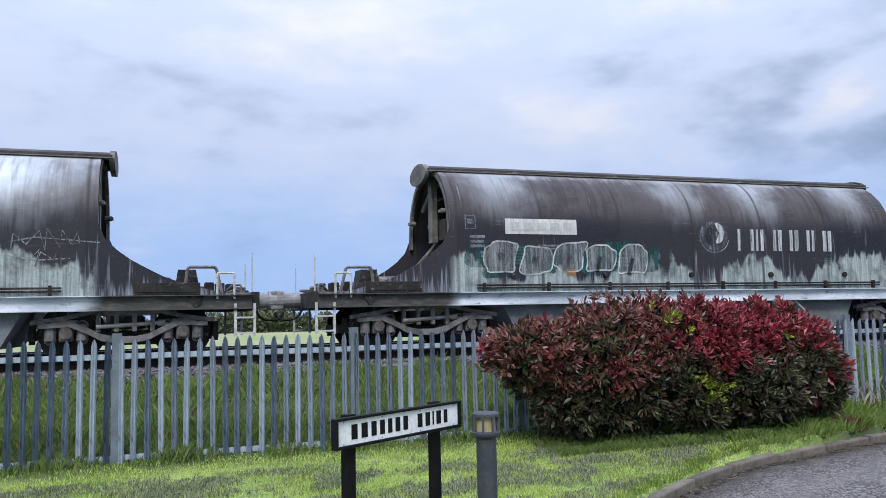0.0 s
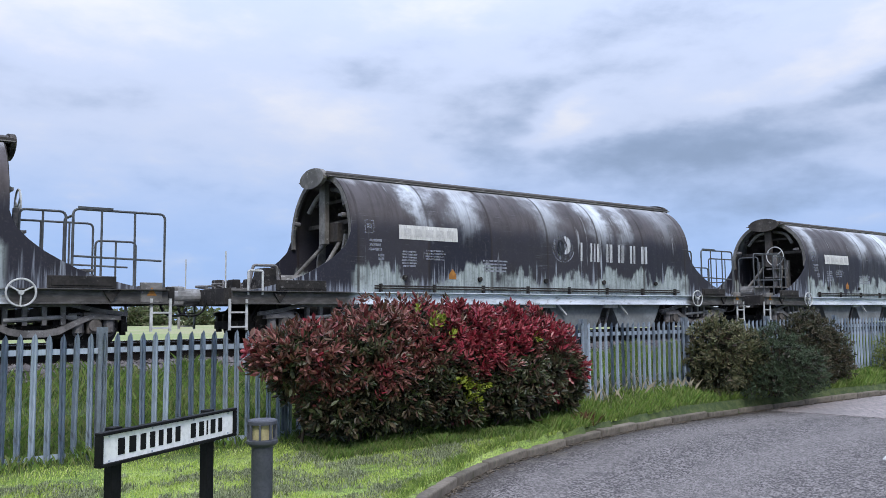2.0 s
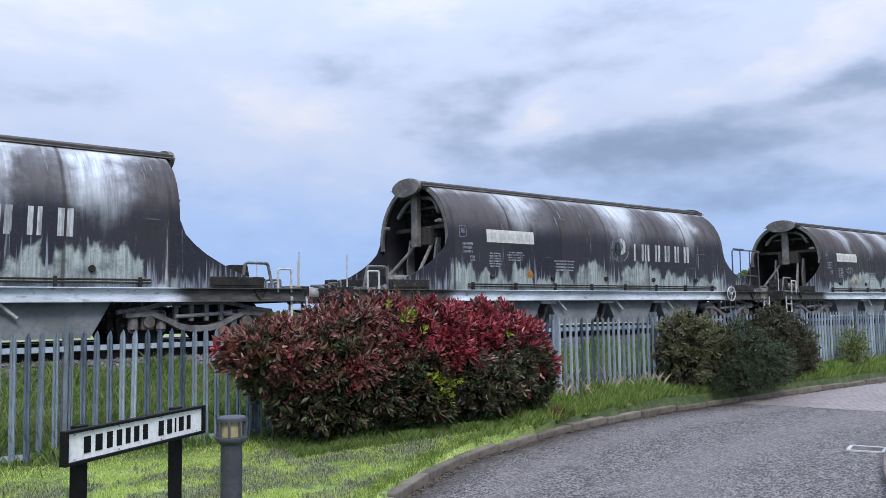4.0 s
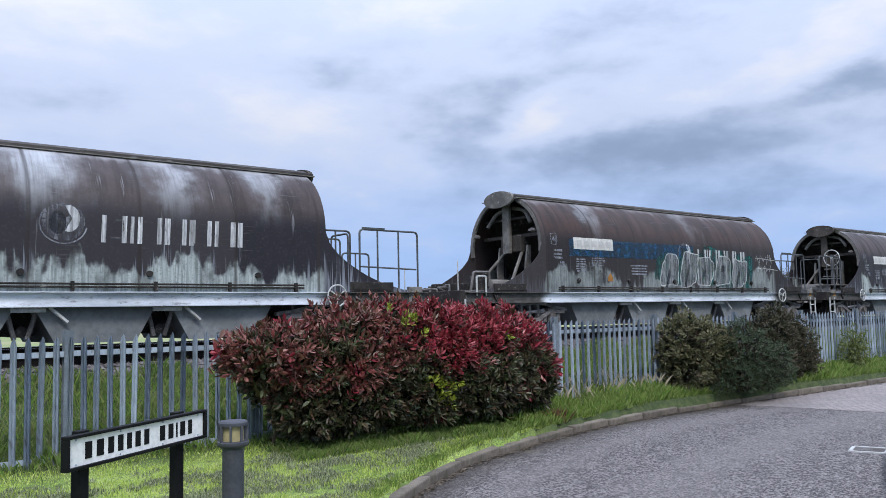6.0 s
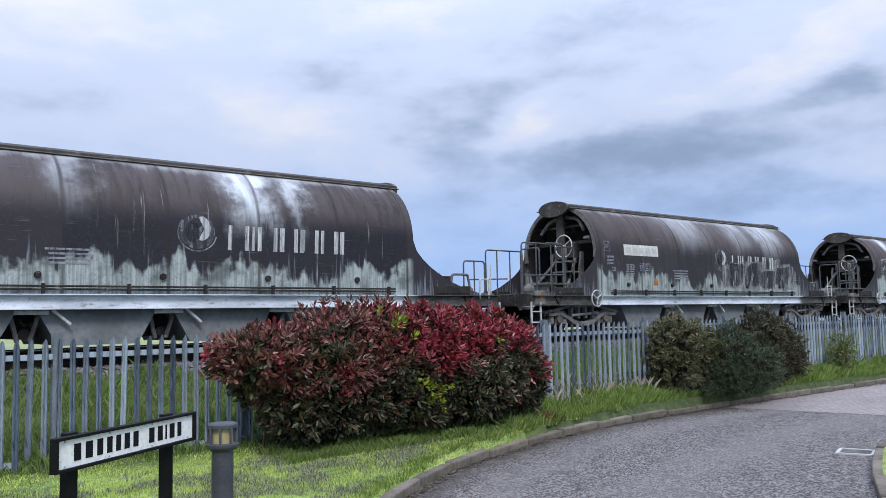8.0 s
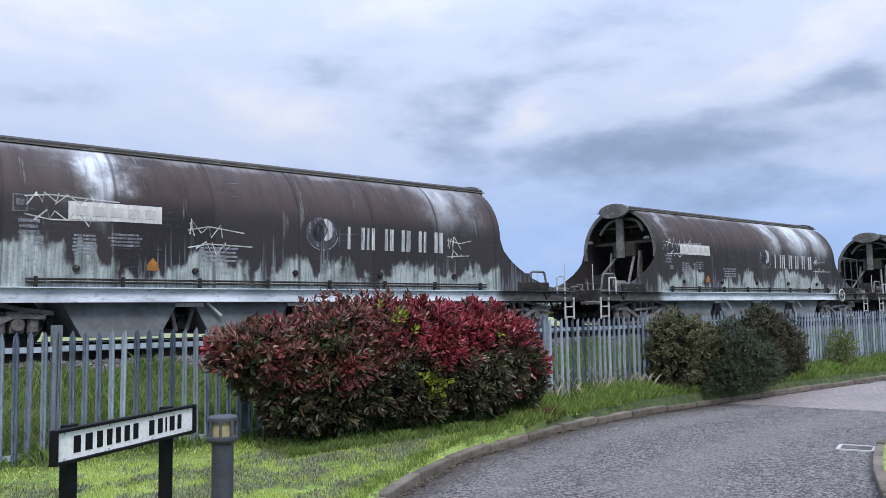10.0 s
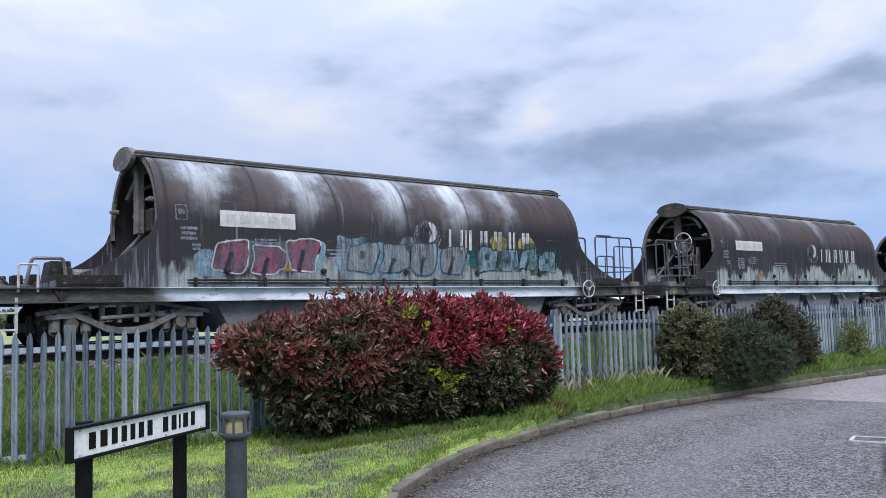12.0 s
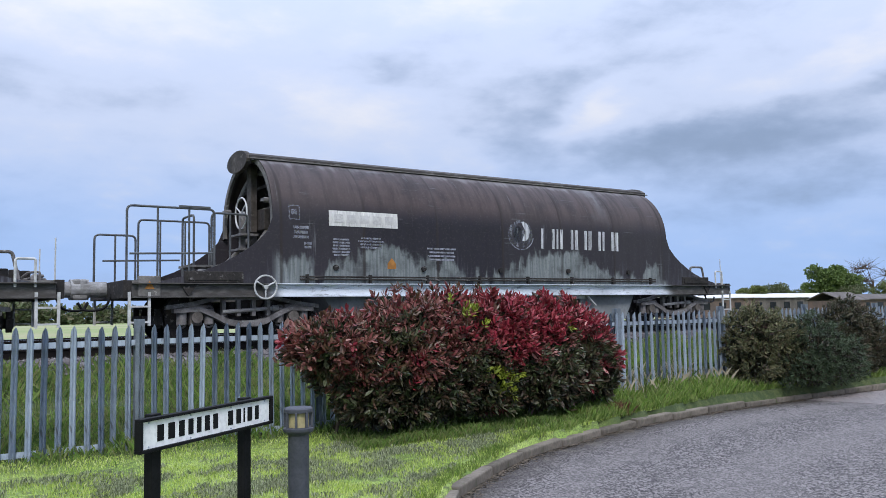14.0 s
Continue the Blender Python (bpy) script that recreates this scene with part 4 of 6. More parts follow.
        rod(bm, (X(5.6), -0.35, 1.28), (X(6.5), -0.35, 1.28), 0.13, 14)
        part("air_cylinder", bm, M_STRUT, wagon)
        for k in range(3):
            bm = bmesh.new()
            bx(bm, (X(7.15 + 0.2 * k), -0.55 + 0.3 * k, 1.2), (0.16, 0.3, 0.2), bevel=0.02)
            part("valve", bm, M_DARK, wagon)
        bm = bmesh.new()
        pipe(bm, rounded([(X(7.25), -1.38, 0.98), (X(7.25), -1.38, 1.42), (X(7.53), -1.38, 1.42), (X(7.53), -1.38, 0.98)], 0.04), 0.022, 6)
        part("grab_handle", bm, M_PALE, wagon, "pale grab handle")
        bm = bmesh.new()
        rod(bm, (X(7.85), -1.1, 1.05), (X(7.85), -1.1, 1.78), 0.013, 6)
        part("uncoupling_rod", bm, M_PALE, wagon)
        bm = bmesh.new()
        rod(bm, (X(7.9), 0.9, 1.05), (X(7.9), 0.9, 1.75), 0.013, 6)
        part("uncoupling_rod", bm, M_PALE, wagon)


def wagon(rail_end):
    """The wagon, middle at the origin, rail top at z = 0; rail_end: the end with the railed platform."""
    root = new("hopper_wagon")
    # rolled shell with side plates that sweep down to the ends
    bm = bmesh.new()
    sect = [(-1, 1.04 + k * 0.055) for k in range(0, 22)]
    zs = [(-1, z) for _, z in sect if z < ZC] + [(0, a) for a in np.linspace(180, 0, 41)] + [(1, z) for _, z in sect[::-1] if z < ZC]
    rows, nx = [], 40
    for s, v in zs:
        y, z = (s * R, v) if s else (R * math.cos(radians(v)), ZC + R * math.sin(radians(v)))
        x = reach(z)
        rows.append([bm.verts.new((-x + 2 * x * i / nx, y, z)) for i in range(nx + 1)])
    for a, b in zip(rows, rows[1:]):
        for i in range(nx):
            bm.faces.new((a[i], a[i + 1], b[i + 1], b[i]))
    bmesh.ops.recalc_face_normals(bm, faces=bm.faces[:])
    bmesh.ops.solidify(bm, geom=bm.faces[:], thickness=0.02)
    tank = part("tank", bm, M_CAVITY, root, "streaked, weathered steel hopper shell", smooth=True)
    me = tank.data
    me.set_sharp_from_angle(angle=radians(35))
    # roof hood and the gutters along it
    bm = bmesh.new()
    cs = [(0.52 * math.cos(radians(a)), 3.455 + 0.215 * math.sin(radians(a))) for a in range(0, 181, 15)]
    a, b = [[bm.verts.new((x, y, z)) for y, z in cs] for x in (-5.48, 5.48)]
    for i in range(len(cs) - 1):
        bm.faces.new((a[i], a[i + 1], b[i + 1], b[i]))
    part("roof_hood", bm, M_HOOD, root, "dark curved roof hood", smooth=True)
    for s in (-1, 1):
        bm = bmesh.new()
        bx(bm, (0, s * 0.56, 3.515), (11.02, 0.05, 0.062), bevel=0.008)
        gut = part("gutter", bm, M_HOOD, root, "grey-brown folded gutter")
        bm = bmesh.new()
        bx(bm, (0, s * 0.615, 3.475), (11.06, 0.07, 0.016))
        part("drip_edge", bm, M_STRUT, gut, "pale clay-dusted drip edge")
        bm = bmesh.new()
        sec = [(1.31, 0.805), (1.42, 0.805), (1.42, 0.825), (1.345, 0.828), (1.345, 1.032), (1.44, 1.036), (1.44, 1.052), (1.31, 1.052)]
        ea, eb = [[bm.verts.new((x, s * y, z)) for y, z in sec] for x in (-HALF + 0.12, HALF - 0.12)]
        for i in range(8):
            bm.faces.new((ea[i], ea[(i + 1) % 8], eb[(i + 1) % 8], eb[i]))
        bm.faces.new(ea), bm.faces.new(eb)
        bmesh.ops.recalc_face_normals(bm, faces=bm.faces[:])
        part("solebar", bm, (M_SOLE,), root, "white clay-stained channel solebar")
        bm = bmesh.new()
        for z in (1.13, 1.18):
            rod(bm, (-4.85, s * 1.40, z), (4.85, s * 1.40, z), 0.017, 6)
        part("pipe_run", bm, M_DARK, root)
        for k in range(8):
            bm = bmesh.new()
            bx(bm, (-4.7 + k * 1.34, s * 1.38, 1.14), (0.045, 0.08, 0.17))
            part("pipe_clip", bm, M_DARK, root)
        for k in range(5):
            bm = bmesh.new()
            rod(bm, (-4.1 + k * 2.0, s * 1.34, 1.36), (-4.1 + k * 2.0, s * 1.40, 1.36), 0.055, 10)
            part("inspection_plug", bm, M_DARK, root)
    # discharge chutes, their gates and levers
    for k, xc in enumerate((-3.3, -1.1, 1.1, 3.3)):
        bm = bmesh.new()
        for s in (-1, 1):
            pts = [(xc - 0.98, 0.84), (xc + 0.98, 0.84), (xc + 0.64, 0.22), (xc - 0.64, 0.22)]
            prism(bm, pts, s * 1.18 - 0.015, s * 1.18 + 0.015)
        prism(bm, [(xc - 0.96, 0.84), (xc - 0.93, 0.84), (xc - 0.60, 0.23), (xc - 0.63, 0.23)], -1.165, 1.165)
        prism(bm, [(xc + 0.93, 0.84), (xc + 0.96, 0.84), (xc + 0.63, 0.23), (xc + 0.60, 0.23)], -1.165, 1.165)
        part("chute", bm, M_CHUTE, root, "dusty grey discharge chute")
    for xc in (-2.2, 0.0, 2.2):
        bm = bmesh.new()
        bx(bm, (xc + 0.05, -1.25, 0.76), (0.5, 0.06, 0.07))
        rod(bm, (xc + 0.35, -1.3, 0.80), (xc + 0.62, -1.3, 0.56), 0.03, 6)
        part("gate_lever", bm, M_PALE, root, "pale discharge lever")
        bm = bmesh.new()
        rod(bm, (xc, -1.0, 0.42), (xc, 1.0, 0.42), 0.09, 10)
        part("gate_shaft", bm, M_DARK, root)
        bm = bmesh.new()
        bx(bm, (xc, -0.2, 0.60), (0.55, 0.9, 0.5), bevel=0.03)
        part("gate_box", bm, M_DARK, root)
        for q in (-0.25, 0.22):
            bm = bmesh.new()
            rod(bm, (xc + q, -1.08, 0.82), (xc + q * 0.4, -1.0, 0.30), 0.04, 7)
            part("gate_link", bm, M_FRAME, root)
    bm = bmesh.new()
    bx(bm, (0, 0, 0.95), (2 * HALF - 0.3, 0.5, 0.2))
    part("centre_sill", bm, M_DARK, root)
    bogie(root, -5.8), bogie(root, 5.8)
    wagon_end(root, -1, rail_end < 0), wagon_end(root, 1, rail_end > 0)
    # worn lettering, drawn as plain shapes
    for x0, bars in ((1.10, ((0, .075),)), (1.43, ((0, .08), (.14, .20), (.26, .34))), (2.02, ((0, .08), (.13, .23))), (2.46, ((0, .08), (.13, .24))), (2.90, ((.02, .10), (.16, .23))), (3.36, ((0, .10), (.14, .24)))):
        bm = bmesh.new()
        for a, b in bars:
            patch(bm, x0 + a, x0 + b, 1.87, 2.33, 0.006, 1, 0.03)
        part("letter_shape", bm, M_LETTER, root, "worn white painted mark")
    bm = bmesh.new()
    patch(bm, -4.23, -2.70, 2.16, 2.46, 0.007, 6)
    plate = part("white_patch", bm, M_PANEL, root, "off-white painted panel")
    bm = bmesh.new()
    for k in range(5):
        patch(bm, -4.12 + 0.28 * k, -3.93 + 0.28 * k, 2.23, 2.39, 0.012)
    part("panel_mark", bm, M_FAINT, plate)
    # worn emblem: a pale crescent and the ghost of a ring
    bm = bmesh.new()
    blob(bm, [(0.60 + 0.17 * math.cos(a), 2.24 + 0.22 * math.sin(a)) for a in np.linspace(-1.9, 1.9, 14)] + [(0.60 + 0.05 * math.cos(a), 2.24 + 0.13 * math.sin(a)) for a in np.linspace(1.9, -1.9, 10)], 0.007)
    em = part("emblem", bm, M_MARK, root, "worn pale crescent emblem")
    bm = bmesh.new()
    blob(bm, [(0.52 + 0.33 * math.cos(a), 2.18 + 0.31 * math.sin(a)) for a in np.linspace(0, 6.2832, 28)[:-1]], 0.004)
    part("emblem_ghost", bm, M_GHOST, em, "faded grey disc")
    bm = bmesh.new()
    blob(bm, [(0.43 + 0.13 * math.cos(a), 2.17 + 0.19 * math.sin(a)) for a in np.linspace(0, 6.2832, 20)[:-1]], 0.0055)
    part("emblem_core", bm, M_SPRAY_DARK, em)
    bm = bmesh.new()
    stroke(bm, [(0.52 + 0.36 * math.cos(a), 2.16 + 0.33 * math.sin(a)) for a in np.linspace(2.4, 6.1, 24)], 0.022, 0.006)
    part("ring_line", bm, M_SMALL, em)
    rnd = random.Random(3)

    def print_block(x, z, rows, w, h=0.035, pitch=0.06):
        bm = bmesh.new()
        for k in range(rows):
            ww = w * rnd.uniform(0.75, 1.0)
            patch(bm, x + (w - ww) / 2, x + (w + ww) / 2, z - k * pitch - h, z - k * pitch, 0.006)
        part("print_block", bm, M_SMALL, root, "small faded print")
    print_block(-4.18, 1.92, 6, 0.42)
    print_block(-3.62, 1.96, 4, 0.60)
    print_block(-2.0, 1.80, 4, 0.72, 0.035, 0.075)
    print_block(-4.98, 2.13, 3, 0.34, 0.055, 0.09)
    print_block(-4.75, 1.83, 2, 0.16, 0.05, 0.07)
    bm = bmesh.new()
    for a, b, c, d in ((-5.05, -4.83, 2.24, 2.26), (-5.05, -4.83, 2.50, 2.52), (-5.05, -5.03, 2.26, 2.50), (-4.85, -4.83, 2.26, 2.50), (-5.0, -4.88, 2.34, 2.44)):
        patch(bm, a, b, c, d)
    part("box_mark", bm, M_SMALL, root)
    bm = bmesh.new()
    blob(bm, [(-2.95, 1.35), (-2.75, 1.35), (-2.75, 1.45), (-2.85, 1.57), (-2.95, 1.45)], 0.006)
    part("hazard_mark", bm, M_ORANGE, root)
    return root


def tag_lines(kind, rnd):
    """A sprayed scrawl: long angular lines that double back, and a tail under them."""
    bm = bmesh.new()
    x, z = kind
    for row, n, h in ((0, 11, 0.24), (-0.28, 8, 0.17)):
        pts, q = [], x - row * 0.4
        for k in range(n):
            pts.append((q, z + row + (h if k % 2 else 0) + rnd.uniform(-0.07, 0.07)))
            q += rnd.choice((0.03, 0.08, 0.15, 0.19, -0.06))
        stroke(bm, pts, 0.026)
        stroke(bm, [(x - 0.03, z + row + h * rnd.uniform(.3, .8)), (x + 0.35, z + row + h * rnd.uniform(.3, .8)), (q + 0.28, z + row + h * rnd.uniform(.3, .7))], 0.022)
    return bm


def bubble_line(x, z, w, h, lean, rnd):
    """The outline of one fat slanted shape."""
    n = 26
    k1, k2, p1, p2 = rnd.uniform(0.05, 0.12), rnd.uniform(0.03, 0.09), rnd.uniform(0, 6), rnd.uniform(0, 6)
    pts = []
    for a in (i * 6.2832 / n for i in range(n)):
        r = 1 + k1 * math.sin(3 * a + p1) + k2 * math.sin(5 * a + p2)
        u, v = math.copysign(abs(math.cos(a)) ** 0.5, math.cos(a)) * r, math.copysign(abs(math.sin(a)) ** 0.5, math.sin(a)) * r
        pts.append((x + w * (0.5 + 0.5 * u) + lean * h * (0.5 + 0.5 * v), z + h * (0.5 + 0.5 * v)))
    return pts


def spray(root, x, z, n, w, h, fill, halo, eye, seed, rim=None):
    """A row of fat sprayed shapes over a cloudy halo, each with a sprayed rim, a slit or an eye, and a glint."""
    rnd = random.Random(seed)
    for k in range(2 * n + 1):
        bm = bmesh.new()
        blob(bm, bubble_line(x + k * w * 0.48 - 0.3 + rnd.uniform(-.1, .1), z + rnd.uniform(-.12, .12), w * rnd.uniform(.6, .95), h * rnd.uniform(0.75, 1.15), 0.15, rnd), 0.005 + 0.001 * (k % 3))
        part("graffiti_halo", bm, halo, root, "faded sprayed graffiti halo")
    for k in range(n):
        lean = rnd.uniform(0.08, 0.3)
        x0, z0, hh = x + k * w, z + rnd.uniform(-.06, .05), h * rnd.uniform(.85, 1.08)
        line = bubble_line(x0, z0, w * 0.9, hh, lean, rnd)
        bm = bmesh.new()
        blob(bm, line, 0.011)
        shape = part("graffiti_shape", bm, fill, root, "fat sprayed graffiti shape")
        bm = bmesh.new()
        stroke(bm, line + line[:2], 0.030, 0.014)
        part("graffiti_rim", bm, rim or eye, shape, "sprayed outline")
        bm = bmesh.new()
        if rnd.random() < 0.6:
            stroke(bm, [(x0 + w * 0.34, z0 - 0.02), (x0 + w * 0.40 + lean * 0.3 * hh, z0 + hh * 0.35), (x0 + w * 0.44 + lean * 0.6 * hh, z0 + hh * rnd.uniform(.5, .65))], w * 0.12, 0.017)
        else:
            blob(bm, bubble_line(x0 + w * rnd.uniform(.3, .42), z0 + hh * rnd.uniform(.3, .5), w * 0.2, hh * 0.26, lean, rnd), 0.017)
        part("graffiti_eye", bm, eye, shape)


M_SPRAY_GREY = material("grey_spray", (0.30, 0.31, 0.33), (0.17, 0.175, 0.19), 0.6, scale=2.2, stretch=(3, 1, 0.7), bump=0.02, worn=0.75)
M_SPRAY_TEAL = material("teal_spray", (0.010, 0.115, 0.105), (0.022, 0.040, 0.048), 0.6, scale=3.0, bump=0.02, worn=0.8)
M_SPRAY_BLUE = material("blue_spray", (0.015, 0.075, 0.16), (0.02, 0.05, 0.09), 0.6, scale=2.0, bump=0.02, stretch=(1, 1, 3), worn=0.6)
M_SPRAY_PINK = material("pink_spray", (0.26, 0.075, 0.105), (0.20, 0.10, 0.16), 0.6, scale=3.0, bump=0.02, worn=0.7)
M_SPRAY_PALE = material("pale_blue_spray", (0.20, 0.33, 0.42), (0.17, 0.19, 0.24), 0.6, scale=2.0, bump=0.02, worn=0.8)
M_SPRAY_YELLOW = material("yellow_spray", (0.42, 0.36, 0.10), None, 0.6, scale=3.0, bump=0.02, worn=0.75)
M_SPRAY_WHITE = material("white_spray", (0.66, 0.67, 0.68), None, 0.6, scale=3.0, bump=0.02, worn=0.45)

PITCH = 16.8
# number in the train, railed end, brown film, clay, washed band, label
TRAIN = [(-1, -1, .3, .8, .9, "grey hopper wagon with a pale clay blotch and a scrawl"), (0, 1, .35, .7, .9, "grey-brown hopper wagon with green and grey graffiti"), (1, 1, .35, .85, .8, "grey-brown hopper wagon streaked with clay"),
         (2, 1, .25, 1., .8, "dark grey hopper wagon heavily streaked with white clay"), (3, -1, .1, 1., .9, "grey hopper wagon washed white with clay"), (4, 1, .2, .9, .8, "grey hopper wagon streaked with white clay"),
         (5, 1, .6, .75, .9, "brownish hopper wagon with pale streaks"), (6, 1, 1., .1, .5, "brown hopper wagon with a blue stripe and grey graffiti"), (7, -1, .5, .6, .9, "grey-brown hopper wagon with a washed foot"),
         (8, -1, .7, .4, .8, "brown hopper wagon with faded dark graffiti"), (9, -1, .9, .35, .9, "brown hopper wagon with white scrawls and a washed foot"), (10, 1, .95, .4, .9, "brown hopper wagon with clay runs and white scrawls"),
         (11, 1, .8, .4, .7, "brown hopper wagon with pink and pale blue graffiti"), (12, -1, .9, .25, .8, "brown hopper wagon with a pale washed foot"), (13, -1, .7, .02, .42, "clean dark brown hopper wagon at the end of the train")]
# hazes of clay on each wagon's crown: middle along the wagon, half width, strength
CLAY = {-1: [(3.6, 1.3, 1.0), (1.0, 0.5, .4)], 0: [(-4.2, .6, .45), (-.2, .5, .4), (1.8, .5, .5), (4.4, .5, .4)], 1: [(-4.0, .4, .5), (-1.6, .5, .7), (.3, .5, .7), (2.2, .7, .95), (4.2, .4, .7)],
        2: [(-3.6, .3, .8), (-2.4, .4, .75), (.1, .4, .6), (1.9, .35, .9), (2.8, .3, .7), (4.5, .5, .4)], 3: [(-4.9, .3, .7), (-1.6, .5, .8), (.3, .8, 1.1), (2.4, .4, .9), (4.0, .6, 1.0)],
        4: [(-3, .6, .7), (.8, .7, .8), (3.6, .6, .8)], 5: [(-3.2, .4, .6), (-1.4, .35, .5), (.2, .5, .6), (2.4, .35, .5), (4.2, .3, .4)], 6: [(-3.3, .25, .3), (1.0, .25, .2)], 7: [(-1.6, .3, .4), (1.6, .45, 1.0), (2.6, .25, .7)],
        8: [(-1, .9, .5), (1.8, .7, .5), (3.6, .8, .7)], 9: [(-3.7, .4, .95), (3.7, .5, .6), (4.6, .3, .4)], 10: [(-4.6, .15, .35), (1.3, .45, .8), (2.9, .7, .95), (4.4, .5, .8)],
        11: [(-4.4, .4, .6), (-2.4, .5, .7), (-.3, .5, .75), (1.5, .5, .8), (3.0, .3, .5)], 12: [(-4.0, .25, .35), (-1.6, .2, .25), (1.4, .3, .35)], 13: [(3.2, .25, .15)]}
WAGONS = []


def train():
    masters = {-1: wagon(-1), 1: wagon(1)}
    used = set()
    for k, end, brown, clay, low, label in TRAIN:
        if end in used:
            w = copy_thing(masters[end], pose(0, 0, 0))
        else:
            w = masters[end]
            used.add(end)
        WAGONS.append((k, w))
        tagged(w, label, "wagon", "wagons of the train")
    for (k, w), (_, end, brown, clay, low, label) in zip(WAGONS, TRAIN):
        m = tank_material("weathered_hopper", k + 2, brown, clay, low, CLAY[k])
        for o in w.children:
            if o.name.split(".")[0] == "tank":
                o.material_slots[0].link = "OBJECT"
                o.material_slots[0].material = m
        rnd = random.Random(k)
        if k == 0:
            spray(w, -4.7, 1.42, 5, 0.72, 0.55, M_SPRAY_GREY, M_SPRAY_TEAL, M_SPRAY_DARK, 1, M_SPRAY_WHITE)
        if k == 6:
            bm = bmesh.new()
            patch(bm, -4.4, 0.9, 1.98, 2.42, 0.0045, 12)
            part("blue_stripe", bm, M_SPRAY_BLUE, w, "faded blue painted stripe")
            spray(w, -0.75, 1.25, 5, 0.88, 0.98, M_SPRAY_GREY, M_SPRAY_TEAL, M_SPRAY_DARK, 2, M_SPRAY_WHITE)
            part("scrawl", tag_lines((4.25, 2.0), rnd), M_SPRAY_WHITE, w, "white sprayed scrawl")
        if k == 8:
            spray(w, 0.8, 1.35, 4, 0.95, 0.7, M_SPRAY_DARK, M_SPRAY_GREY, M_SPRAY_GREY, 3)
        if k == 11:
            spray(w, -4.4, 1.35, 3, 0.75, 0.6, M_SPRAY_PINK, M_SPRAY_PALE, M_SPRAY_DARK, 4, M_SPRAY_WHITE)
            spray(w, -1.6, 1.3, 4, 0.8, 0.65, M_SPRAY_GREY, M_SPRAY_PALE, M_SPRAY_DARK, 5, M_SPRAY_BLUE)
            spray(w, 1.9, 1.4, 4, 0.66, 0.55, M_SPRAY_PALE, M_SPRAY_TEAL, M_SPRAY_DARK, 6, M_SPRAY_DARK)
            for q in (2.6, 3.5):
                bm = bmesh.new()
                blob(bm, [(q + 0.28 * math.cos(a), 2.05 + 0.22 * math.sin(a)) for a in np.linspace(0, 6.28, 14)[:-1]], 0.006)
                part("graffiti_cloud", bm, M_SPRAY_YELLOW, w)
        if k in (9, 10):
            part("scrawl", tag_lines((-4.85, 2.36), rnd), M_SPRAY_WHITE, w, "white sprayed scrawl")
            part("scrawl", tag_lines((3.75, 2.02), rnd), M_SPRAY_WHITE, w, "white sprayed scrawl")
        if k == 9:
            part("scrawl", tag_lines((-2.2, 2.0), rnd), M_SPRAY_WHITE, w, "white sprayed scrawl")
        if k == -1:
            part("scrawl", tag_lines((4.1, 1.85), rnd), M_SPRAY_GREY, w, "pale sprayed scrawl")


train()


# slight unevenness of the train's way, in metres
UNEVEN = [(0, -.08), (.5, .10), (1, -.22), (1.5, .05), (2, .33), (2.5, .03), (3, -.03), (3.75, 0), (4.5, 0), (5.5, .12), (6, .08), (6.5, -.06), (7, -.07), (7.75, 0), (8.5, 0), (9.5, -.18), (10, -.05), (10.5, -.12), (11, -.07), (11.5, .34), (12, -.42), (12.5, -.11), (13, -.33), (13.5, -.06), (14, .42)]


def place_of(k, t, more):
    """The middle of wagon k at t seconds."""
    return PITCH * k + 10.41 - 15.062 * t - 0.0327 * t * t - more

# ---------------------------------------------------------------- palisade fence


